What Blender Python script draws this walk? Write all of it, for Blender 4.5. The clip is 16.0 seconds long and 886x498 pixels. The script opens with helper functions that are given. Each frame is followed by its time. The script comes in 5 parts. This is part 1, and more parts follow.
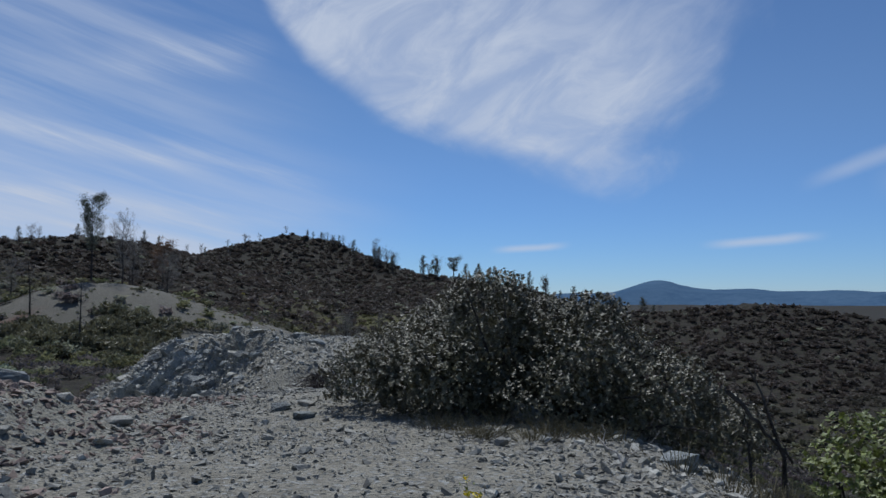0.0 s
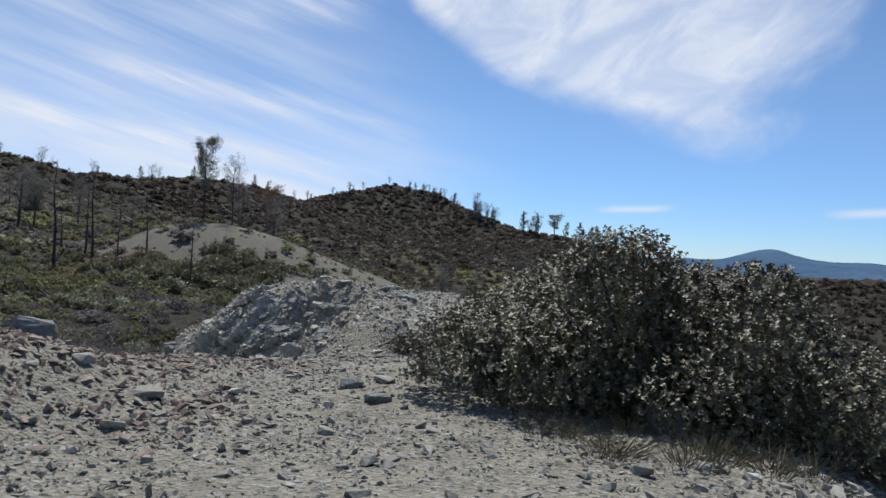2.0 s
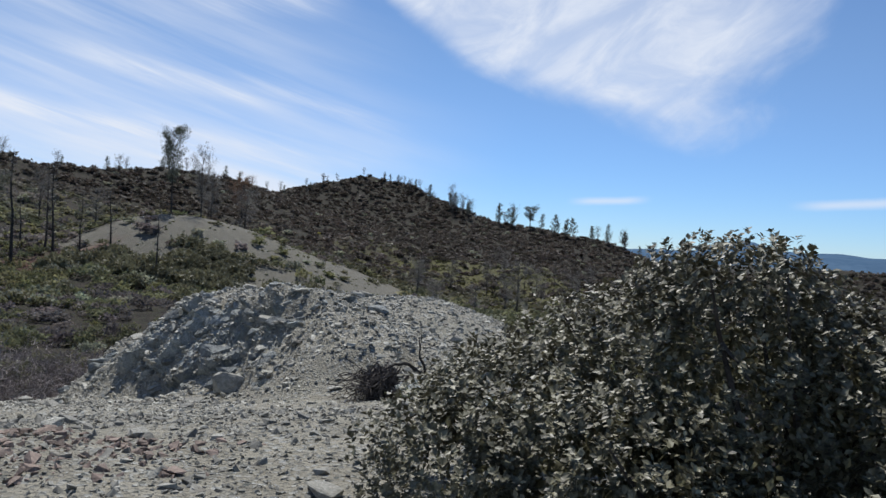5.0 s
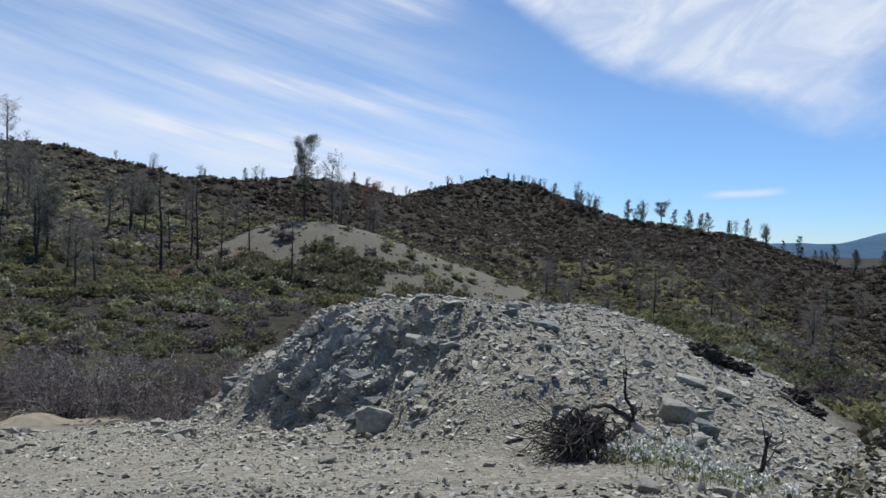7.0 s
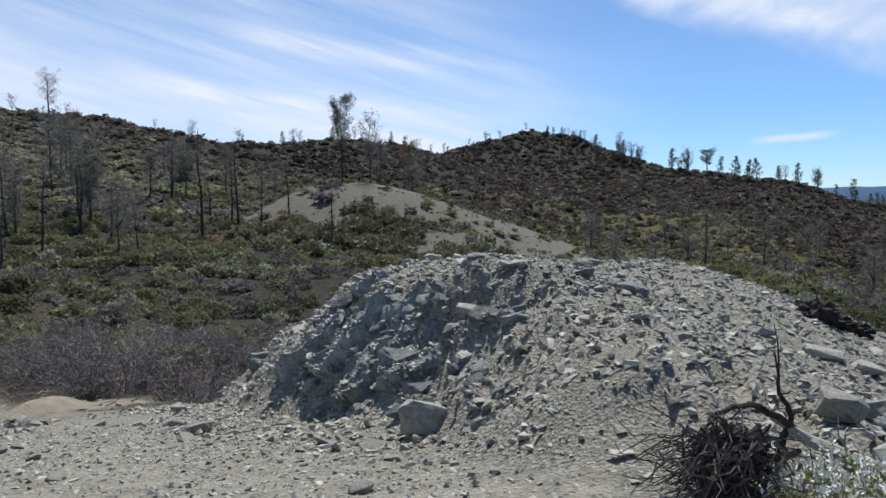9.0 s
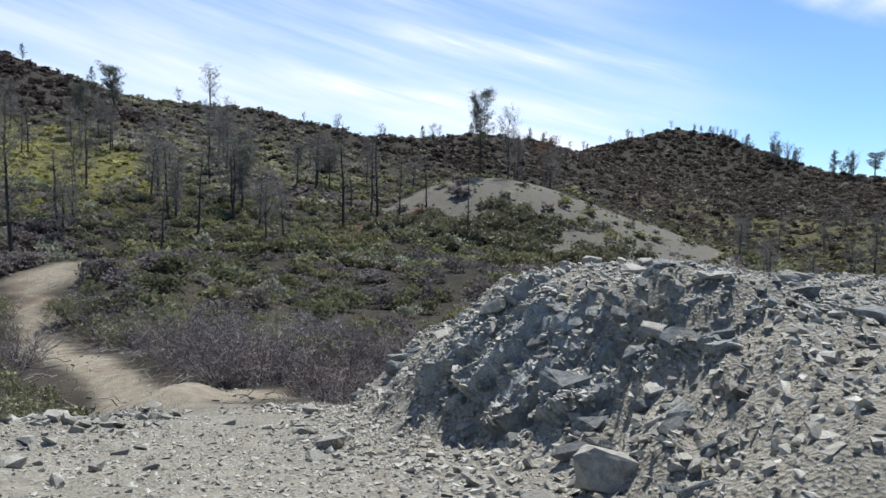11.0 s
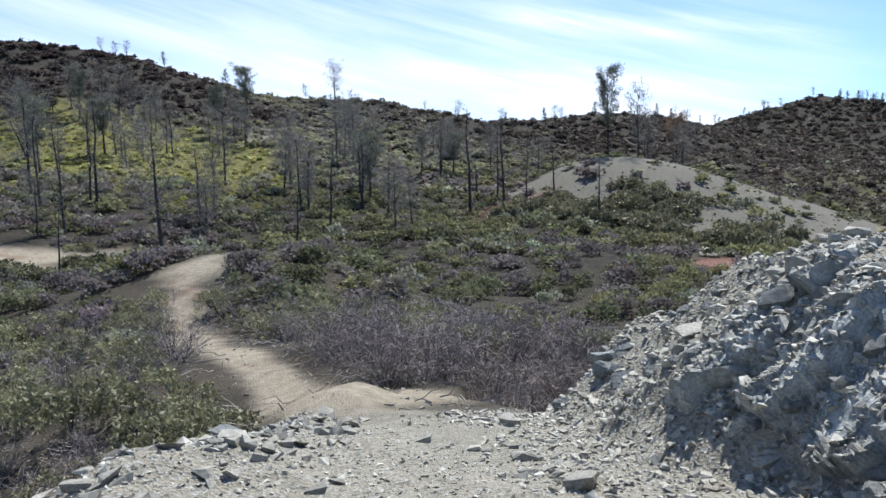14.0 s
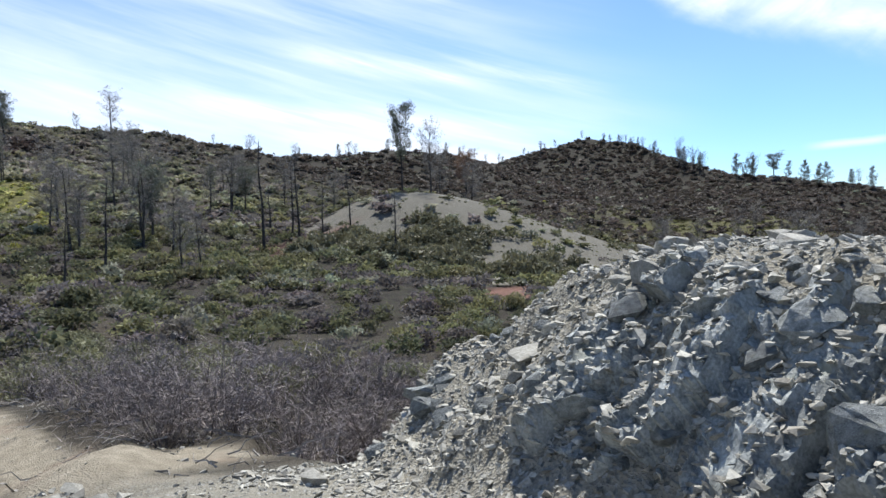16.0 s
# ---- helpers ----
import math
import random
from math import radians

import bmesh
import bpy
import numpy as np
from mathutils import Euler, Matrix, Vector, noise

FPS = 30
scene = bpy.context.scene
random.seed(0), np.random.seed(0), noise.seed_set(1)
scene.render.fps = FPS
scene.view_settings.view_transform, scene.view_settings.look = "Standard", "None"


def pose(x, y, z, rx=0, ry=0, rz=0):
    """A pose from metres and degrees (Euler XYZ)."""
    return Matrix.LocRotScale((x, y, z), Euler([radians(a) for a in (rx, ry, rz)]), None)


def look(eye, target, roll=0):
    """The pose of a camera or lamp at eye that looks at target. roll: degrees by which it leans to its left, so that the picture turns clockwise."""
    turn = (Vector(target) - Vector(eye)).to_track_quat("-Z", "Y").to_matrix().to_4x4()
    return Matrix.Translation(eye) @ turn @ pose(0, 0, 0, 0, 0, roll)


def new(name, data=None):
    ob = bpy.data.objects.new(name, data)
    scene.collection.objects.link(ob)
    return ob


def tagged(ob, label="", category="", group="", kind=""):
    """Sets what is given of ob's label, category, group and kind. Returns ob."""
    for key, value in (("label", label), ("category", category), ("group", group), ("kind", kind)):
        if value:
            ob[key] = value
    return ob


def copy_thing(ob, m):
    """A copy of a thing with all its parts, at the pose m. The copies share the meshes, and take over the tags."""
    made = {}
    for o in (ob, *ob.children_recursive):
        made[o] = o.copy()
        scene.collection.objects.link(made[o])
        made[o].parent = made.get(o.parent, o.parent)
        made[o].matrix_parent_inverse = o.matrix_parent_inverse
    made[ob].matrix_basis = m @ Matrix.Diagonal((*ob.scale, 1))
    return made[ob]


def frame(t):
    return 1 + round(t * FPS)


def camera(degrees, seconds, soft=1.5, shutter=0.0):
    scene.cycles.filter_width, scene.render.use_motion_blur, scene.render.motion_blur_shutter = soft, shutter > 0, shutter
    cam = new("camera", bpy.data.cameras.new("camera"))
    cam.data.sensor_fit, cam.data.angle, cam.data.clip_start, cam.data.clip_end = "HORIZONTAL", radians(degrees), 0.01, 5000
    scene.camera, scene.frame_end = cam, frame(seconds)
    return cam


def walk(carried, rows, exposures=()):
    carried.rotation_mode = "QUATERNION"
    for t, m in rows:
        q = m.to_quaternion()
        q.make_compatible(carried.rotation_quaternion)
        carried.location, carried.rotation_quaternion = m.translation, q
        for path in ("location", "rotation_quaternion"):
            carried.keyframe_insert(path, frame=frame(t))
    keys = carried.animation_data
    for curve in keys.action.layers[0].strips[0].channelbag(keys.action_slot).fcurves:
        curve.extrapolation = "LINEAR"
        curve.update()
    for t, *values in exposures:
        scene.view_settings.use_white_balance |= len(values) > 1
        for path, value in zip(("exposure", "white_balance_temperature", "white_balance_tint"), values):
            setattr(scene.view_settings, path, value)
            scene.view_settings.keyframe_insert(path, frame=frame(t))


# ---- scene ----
cam = camera(62.1, 16.0)
METRES, EYE, TILT, LEAN, TURN = 16.0, 1.5, 3.7, 0.0, 0.0
ROWS = [
    (0.0, 0.0, 0.0, 0.0, 0.0, 0.0, -0.0),
    (0.5, 0.0039, 0.027, -0.0005, 2.42, 0.41, -0.87),
    (1.0, -0.0004, 0.0533, -0.0017, 1.64, -1.8, -4.29),
    (1.5, -0.0091, 0.0843, -0.001, 3.56, -4.81, -5.24),
    (2.0, -0.0119, 0.1236, -0.0061, 7.84, -3.69, -2.58),
    (2.5, -0.0136, 0.1555, -0.007, 4.07, -4.2, -2.05),
    (3.0, -0.0125, 0.1853, -0.0026, 2.17, -4.29, -3.23),
    (5.5, -0.0592, 0.3571, -0.0107, 8.53, -4.22, -3.11),
    (6.0, -0.0797, 0.3989, -0.014, 12.57, -3.89, -2.84),
    (6.5, -0.0922, 0.4311, -0.0161, 16.49, -2.51, 0.62),
    (7.0, -0.1106, 0.4615, -0.019, 15.43, -4.45, -0.55),
    (7.5, -0.1302, 0.4976, -0.0215, 18.63, -4.84, -0.24),
    (8.0, -0.1395, 0.5328, -0.0299, 18.78, -5.61, 2.11),
    (10.5, -0.2033, 0.6548, -0.0426, 19.44, -9.34, -0.69),
    (11.0, -0.2204, 0.6722, -0.0468, 28.91, -7.76, 0.62),
    (11.5, -0.247, 0.6925, -0.0533, 36.32, -6.55, 0.61),
    (12.0, -0.2715, 0.6995, -0.0546, 35.45, -8.1, 0.67),
    (12.5, -0.298, 0.7094, -0.0573, 36.73, -7.65, 3.29),
    (13.0, -0.3201, 0.7192, -0.0614, 38.52, -6.93, 5.47),
    (13.5, -0.3416, 0.7305, -0.0648, 37.64, -8.24, 3.64),
    (14.0, -0.3625, 0.7448, -0.0701, 37.98, -8.53, 3.54),
    (14.5, -0.3749, 0.7641, -0.0773, 35.96, -7.27, 5.54),
    (15.0, -0.3863, 0.7809, -0.0809, 28.7, -7.7, 4.37),
    (15.5, -0.4067, 0.8071, -0.0893, 24.91, -7.6, 3.14),
    (16.0, -0.4226, 0.8308, -0.1, 22.18, -6.55, 2.95),
]
EXPOSURES = [(0.0, -0.48, 5650, 10), (1.0, -0.22, 5950, 10), (2.0, 0.08, 6200, 10), (5.5, 0.08, 6150, 10), (8.0, 0.13, 6150, 10), (11.0, 0.49, 6150, 10), (12.5, 0.72, 6000, 10), (14.5, 0.77, 6050, 10), (16.0, 0.70, 6150, 10)]
walk(cam, [(t, pose(0, 0, EYE, TILT, LEAN, TURN) @ pose(METRES * x, METRES * y, METRES * z, 90 + pitch, roll, yaw)) for t, x, y, z, yaw, pitch, roll in ROWS], EXPOSURES)

# ---------------------------------------------------------------- world, sun
SUN_AZ, SUN_EL = 14.0, 60.0   # degrees to the left of straight ahead, and above the horizon


def sky_world():
    w = bpy.data.worlds.new("sky")
    w.use_nodes = True
    nt = w.node_tree
    nt.nodes.clear()
    N, L = nt.nodes, nt.links

    def M(op, a, b=None, c=None, clamp=False):
        n = N.new("ShaderNodeMath")
        n.operation, n.use_clamp = op, clamp
        for i, v in enumerate((a, b, c)):
            if v is None:
                continue
            if isinstance(v, (int, float)):
                n.inputs[i].default_value = v
            else:
                L.new(v, n.inputs[i])
        return n.outputs[0]

    def step(a, b, x):
        n = N.new("ShaderNodeMapRange")
        n.interpolation_type = "SMOOTHSTEP"
        n.inputs["From Min"].default_value, n.inputs["From Max"].default_value = a, b
        if a > b:
            n.inputs["From Min"].default_value, n.inputs["From Max"].default_value = b, a
            n.inputs["To Min"].default_value, n.inputs["To Max"].default_value = 1, 0
        L.new(x, n.inputs["Value"])
        return n.outputs["Result"]

    sky = N.new("ShaderNodeTexSky")
    sky.sky_type, sky.sun_disc = "NISHITA", False
    sky.sun_elevation, sky.sun_rotation = radians(SUN_EL), radians(-SUN_AZ)
    sky.altitude, sky.air_density, sky.dust_density, sky.ozone_density = 1500, 1.0, 0.0, 5.0
    co = N.new("ShaderNodeTexCoord")
    sep = N.new("ShaderNodeSeparateXYZ")
    L.new(co.outputs["Generated"], sep.inputs[0])
    X, Y, Z = sep.outputs
    az = M("MULTIPLY", M("ARCTAN2", X, Y), 57.2958)
    el = M("MULTIPLY", M("ARCSINE", Z), 57.2958)

    def warp(along, across, dx, dy, seed, detail=6, rough=0.55, dist=0.4):
        """Noise drawn out along the way (dx, dy) of azimuth and elevation."""
        u = M("ADD", M("MULTIPLY", az, dx), M("MULTIPLY", el, dy))
        v = M("SUBTRACT", M("MULTIPLY", el, dx), M("MULTIPLY", az, dy))
        c = N.new("ShaderNodeCombineXYZ")
        L.new(M("DIVIDE", u, along), c.inputs[0])
        L.new(M("DIVIDE", v, across), c.inputs[1])
        c.inputs[2].default_value = seed
        n = N.new("ShaderNodeTexNoise")
        n.inputs["Scale"].default_value = 1
        n.inputs["Detail"].default_value, n.inputs["Roughness"].default_value = detail, rough
        n.inputs["Distortion"].default_value = dist
        L.new(c.outputs[0], n.inputs["Vector"])
        return n.outputs["Fac"]

    # the large fan of cirrus, with its lower edge rising to the left
    edge = warp(9, 5, 0.9, -0.44, 3.1)
    rise = M("POWER", M("MAXIMUM", M("SUBTRACT", -3.0, az), 0.0), 2.0)
    q = M("SUBTRACT", M("ADD", M("SUBTRACT", el, 11.1), M("MULTIPLY", az, 0.31)), M("MULTIPLY", rise, 0.043))
    q = M("ADD", q, M("MULTIPLY", M("SUBTRACT", edge, 0.5), 4.0))
    right = M("ADD", M("SUBTRACT", M("MULTIPLY", el, 0.75), M("SUBTRACT", az, 10.5)), M("MULTIPLY", M("SUBTRACT", warp(6, 4, 0.8, 0.6, 9.7), 0.5), 12.0))
    fan = M("MULTIPLY", step(0.0, 2.6, q), step(0.0, 9.0, right))
    fan = M("MULTIPLY", fan, step(24, 8, q))
    fan = M("MULTIPLY", fan, M("ADD", 0.5, M("MULTIPLY", step(0.28, 0.74, warp(7, 3.2, 0.86, 0.5, 5.5, 7, 0.6, 0.8)), 0.48)))
    # long bands over the hills, thicker towards the left
    bands = step(0.32, 0.78, warp(30, 3.8, 0.97, -0.2, 1.7, 5, 0.5, 0.25))
    fine = step(0.35, 0.75, warp(14, 1.0, 0.96, -0.26, 7.3, 6, 0.6))
    left = M("MULTIPLY", step(-1, -22, M("ADD", az, M("MULTIPLY", el, 0.35))), step(40, 16, el))
    low = M("MULTIPLY", step(3, -12, M("ADD", az, 2.0)), step(13, 4, el))
    veil = M("MULTIPLY", step(-5, -48, az), step(26, 4, el))
    streak = M("ADD", M("MULTIPLY", left, M("ADD", M("MULTIPLY", bands, 0.48), M("MULTIPLY", fine, 0.16))), M("MULTIPLY", low, M("ADD", M("MULTIPLY", bands, 0.35), 0.12)))
    streak = M("ADD", streak, M("MULTIPLY", veil, 0.28))

    def sliver(a0, e0, half, thick, slope):
        v = M("SUBTRACT", M("SUBTRACT", el, e0), M("MULTIPLY", M("SUBTRACT", az, a0), slope))
        v = M("ABSOLUTE", M("ADD", v, M("MULTIPLY", M("SUBTRACT", edge, 0.5), 0.5)))
        return M("MULTIPLY", step(thick, 0.0, v), step(half, half * 0.3, M("ABSOLUTE", M("SUBTRACT", az, a0))))

    small = M("ADD", sliver(6.8, 3.75, 3.4, 0.42, 0.05), sliver(23.5, 4.0, 4.6, 0.5, 0.04))
    small = M("ADD", small, M("MULTIPLY", sliver(31, 9.4, 5.5, 0.9, 0.33), 0.6))
    small = M("ADD", small, M("MULTIPLY", sliver(36, 8.2, 6, 1.8, 0.1), 0.5))
    long = M("ADD", M("ADD", M("MULTIPLY", sliver(-15.5, 9.9, 8, 1.0, -0.27), 0.36), M("MULTIPLY", sliver(-26, 10.7, 10, 1.2, -0.16), 0.32)),
             M("ADD", M("MULTIPLY", sliver(-28, 7.0, 19, 1.3, -0.085), 0.36), M("MULTIPLY", sliver(-19.5, 17.4, 7, 2.2, 0.1), 0.4)))
    long = M("MULTIPLY", long, M("ADD", 0.35, fine))
    cover = M("ADD", M("ADD", M("ADD", fan, long), streak), M("MULTIPLY", small, 0.62), clamp=True)
    cover = M("MULTIPLY", cover, step(-0.5, 2.5, el))
    mix = N.new("ShaderNodeMix")
    mix.data_type = "RGBA"
    L.new(cover, mix.inputs[0])
    clear = N.new("ShaderNodeMix")
    clear.data_type, clear.blend_type = "RGBA", "MULTIPLY"
    L.new(step(16, 0, el), clear.inputs[0])
    L.new(sky.outputs[0], clear.inputs[6])
    clear.inputs[7].default_value = (0.68, 0.84, 1.06, 1)
    L.new(clear.outputs[2], mix.inputs[6])
    mix.inputs[7].default_value = (7.4, 7.7, 8.3, 1)
    bg = N.new("ShaderNodeBackground")
    bg.inputs["Strength"].default_value = 0.10
    L.new(mix.outputs[2], bg.inputs["Color"])
    out = N.new("ShaderNodeOutputWorld")
    L.new(bg.outputs[0], out.inputs[0])
    scene.world = w


sky_world()
sun = new("sun", bpy.data.lights.new("sun", "SUN"))
sun.data.energy, sun.data.angle, sun.data.color = 4.5, radians(0.6), (1.0, 0.95, 0.87)
_a, _e = radians(SUN_AZ), radians(SUN_EL)
sun.matrix_world = look((-math.sin(_a) * math.cos(_e) * 50, math.cos(_a) * math.cos(_e) * 50, math.sin(_e) * 50), (0, 0, 0))

# ---------------------------------------------------------------- lie of the land
# TERRAIN BEGIN


def sstep(a, b, x):
    t = np.clip((x - a) / (b - a), 0, 1)
    return t * t * (3 - 2 * t)


def softplus(x, k=0.5):
    return 0.5 * (x + np.sqrt(x * x + k * k))


def smax(a, b, k):
    return 0.5 * (a + b + np.sqrt((a - b) ** 2 + k * k))


def vnoise(x, y, seed=0):
    xi, yi = np.floor(x).astype(np.int64), np.floor(y).astype(np.int64)
    fx, fy = x - xi, y - yi
    fx, fy = fx * fx * (3 - 2 * fx), fy * fy * (3 - 2 * fy)

    def hsh(i, j):
        n = (i * 374761393 + j * 668265263 + seed * 974634777) & 0xFFFFFFFF
        n = ((n ^ (n >> 13)) * 1274126177) & 0xFFFFFFFF
        return ((n ^ (n >> 16)) & 0xFFFF) / 65535.0
    a, b, c, d = hsh(xi, yi), hsh(xi + 1, yi), hsh(xi, yi + 1), hsh(xi + 1, yi + 1)
    return (a + (b - a) * fx) * (1 - fy) + (c + (d - c) * fx) * fy


def fbm(x, y, octaves=4, seed=0):
    s, amp, tot = 0, 0.5, 0
    for o in range(octaves):
        s = s + amp * (vnoise(x, y, seed + o) - 0.5)
        tot += amp
        x, y, amp = x * 2.03 + 17.1, y * 2.03 - 9.4, amp * 0.5
    return s / tot * 2


def bump(x, y, cx, cy, sx, sy):
    return np.exp(-((x - cx) / sx) ** 2 - ((y - cy) / sy) ** 2)


# the crest of the long ridge: x, y, z, reach of its slope
RIDGE = [(-420, -60, 60, 230), (-330, 30, 56, 210), (-246, 112, 46.0, 190), (-231, 140, 41.7, 185), (-217, 162, 34.6, 180), (-204, 179, 29.8, 170),
         (-179, 203, 27.1, 160), (-152, 223, 20.5, 140), (-141, 245, 19.9, 130), (-137, 276, 23.8, 130), (-130, 314, 24.0, 150),
         (-125, 370, 22.0, 160), (-118, 414, 30.6, 170), (-92, 450, 40.0, 190), (-66, 454, 35.6, 130), (-51, 436, 26.3, 130),
         (-24, 407, 15.5, 180), (4, 407, 11.7, 190), (42, 405, 5.6, 200), (75, 400, -4.0, 180), (110, 392, -10, 170), (210, 380, -34, 150)]
RIDGE_EAST = [(60, 420, -16, 150), (92, 338, -4.6, 150), (112, 332, -3.4, 150), (135, 323, -0.4, 150), (159, 312, -4.2, 150), (182, 300, -10, 150), (330, 250, -44, 120)]


def crest(x, y, v, line):
    out = v
    for (x0, y0, z0, w0), (x1, y1, z1, w1) in zip(line[:-1], line[1:]):
        dx, dy = x1 - x0, y1 - y0
        t = np.clip(((x - x0) * dx + (y - y0) * dy) / (dx * dx + dy * dy), 0, 1)
        d = np.hypot(x - x0 - t * dx, y - y0 - t * dy)
        z, w = z0 + (z1 - z0) * t, w0 + (w1 - w0) * t
        p = np.clip(1 - d / w, 0, 1)
        out = np.maximum(out, v + (z - v) * (0.72 * p ** 1.25 + 0.28 * p ** 4))
    return out


def edges(x, y):
    """Metres beyond the right and the left edge of the levelled ground."""
    er = x - (2.35 - 0.08 * np.maximum(0, y - 7)) + 0.5 * fbm(x * 0.6, y * 0.6, 3, 40)
    el = np.minimum((x + 5) * -0.774 + (y - 7) * -0.633, -(x + 5)) - 1.0 * bump(x, y, -12.0, 14.8, 2.4, 2.0) + 0.6 * fbm(x * 0.5, y * 0.5, 3, 41)
    return er, el


def face(x, y):
    """0 on the track that drops to the left, 1 on the spur above its cut bank."""
    q = (x + 5) * 0.64 + (y - 16.2) * 0.77
    q = q + 0.75 * fbm(x * 0.55, y * 0.55, 3, 21) * sstep(-6, -4, -np.abs(q))
    return q


def height(x, y, rough=True):
    x, y = np.asarray(x, float), np.asarray(y, float)
    # valley and hills
    v = -8.5 + 3.6 * bump(x, y, -22, 27, 15, 13) + 5.0 * bump(x, y, -47, 43, 13, 11) - 26 * sstep(0, 80, x) + 0 * y
    v = v + 1.2 * fbm(x / 28, y / 28, 3, 3)
    far = crest(x, y, v, RIDGE)
    far = np.maximum(far, crest(x, y, v, RIDGE_EAST))
    v = v - 5 * bump(x, y, -6, 172, 30, 46)
    far = np.where(bump(x, y, -6, 172, 30, 46) > 0.02, np.maximum(far - 5 * bump(x, y, -6, 172, 30, 46), v), far)
    sx, sy = np.where(x < -74, 29, 40), np.where(y < 156, 36, 46)
    swell = np.exp(-((x + 74) / sx) ** 2 - ((y - 156) / sy) ** 2)
    dome = -14 + 18.5 * swell - 30 * (1 - sstep(0.0, 0.12, swell))
    far = far + 2.2 * fbm(x / 42, y / 42, 3, 18) * sstep(90, 200, np.hypot(x, y)) + 1.0 * fbm(x / 14, y / 14, 3, 8) * sstep(60, 200, np.hypot(x, y))
    far = smax(far, dome, 1.5)
    # levelled ground, track and spur
    s = (x + 3) * -0.56 + (y - 10) * 0.83
    road = 0.15 - 0.2 * softplus(s - 0.7, 0.8)
    top = 0.42 - 0.16 * sstep(-4.5, -6.5, x) - 0.022 * (0.9 * (x + 6) ** 2 + np.where(y > 22, 0.4, 0.25) * (y - 22) ** 2) - 0.13 * np.maximum(0, -7.1 - x) ** 2 - 0.06 * np.maximum(0, x + 3) ** 2 + 0.35 * bump(x, y, -5.2, 18.7, 1.3, 1.0)
    top = smax(top, -0.75 + 0 * x, 0.4) * (x > -7.1) + top * (x <= -7.1)
    top = top - 0.22 * np.maximum(0, y - 26) ** 1.4
    top = top - 0.28 * bump(x, y, -4.7, 25.4, 1.3, 3.0) - 0.1 * sstep(-4.0, -1.5, x) - 0.3 * sstep(-1.0, 2.0, x)
    top = top + 0.55 * bump(x, y, -11.0, 23.2, 0.9, 1.1)
    q = face(x, y)
    m = sstep(-0.4, 2.0, q)
    near = road + (top - road) * m
    er, el = edges(x, y)
    near = near + 0.42 * np.exp(-((el + 0.6) / 0.8) ** 2) * (0.5 + fbm(x * 0.5, y * 0.5, 2, 50)) * sstep(-4, 6, y + 0 * x)
    near = near + 0.38 * bump(x, y, -4.7, 6.6, 1.1, 2.6) * (1 + 0.8 * fbm(x, y, 3, 51))
    near = near - 0.55 * softplus(er, 0.8) - 0.62 * softplus(el, 0.6)
    if rough:
        bank = m * (1 - sstep(1.6, 3.0, q)) * 4 * sstep(14.5, 17, y)
        near = near + 0.035 * fbm(x * 1.7, y * 1.7, 3, 60) + 0.05 * fbm(x * 5, y * 5, 3, 61) * sstep(-1, 1, q)
        u, w = 0.77 * x - 0.64 * y, 0.64 * x + 0.77 * y
        crag = 0.26 * fbm(u * 1.1 + w * 0.7, w * 0.8, 3, 62) + 0.24 * (0.35 - np.abs(fbm(u * 1.5 + w * 1.1, w * 0.9, 3, 63))) + 0.1 * fbm(x * 3.6, y * 3.6, 3, 64)
        near = near + np.clip(bank, 0, 1) * crag
    return smax(near, far, 0.8)
# TERRAIN END

TRACK = [(-12.3, 20.0), (-14.6, 20.3), (-18, 22.6), (-21.4, 24.6), (-24, 25.6), (-31, 29), (-38.2, 32.4), (-42.3, 34.8), (-45.8, 37.0), (-47.5, 40), (-52, 47)]


def along(x, y, line):
    d = np.full(np.shape(x), 1e9)
    for (x0, y0), (x1, y1) in zip(line[:-1], line[1:]):
        dx, dy = x1 - x0, y1 - y0
        t = np.clip(((x - x0) * dx + (y - y0) * dy) / (dx * dx + dy * dy), 0, 1)
        d = np.minimum(d, np.hypot(x - x0 - t * dx, y - y0 - t * dy))
    return d


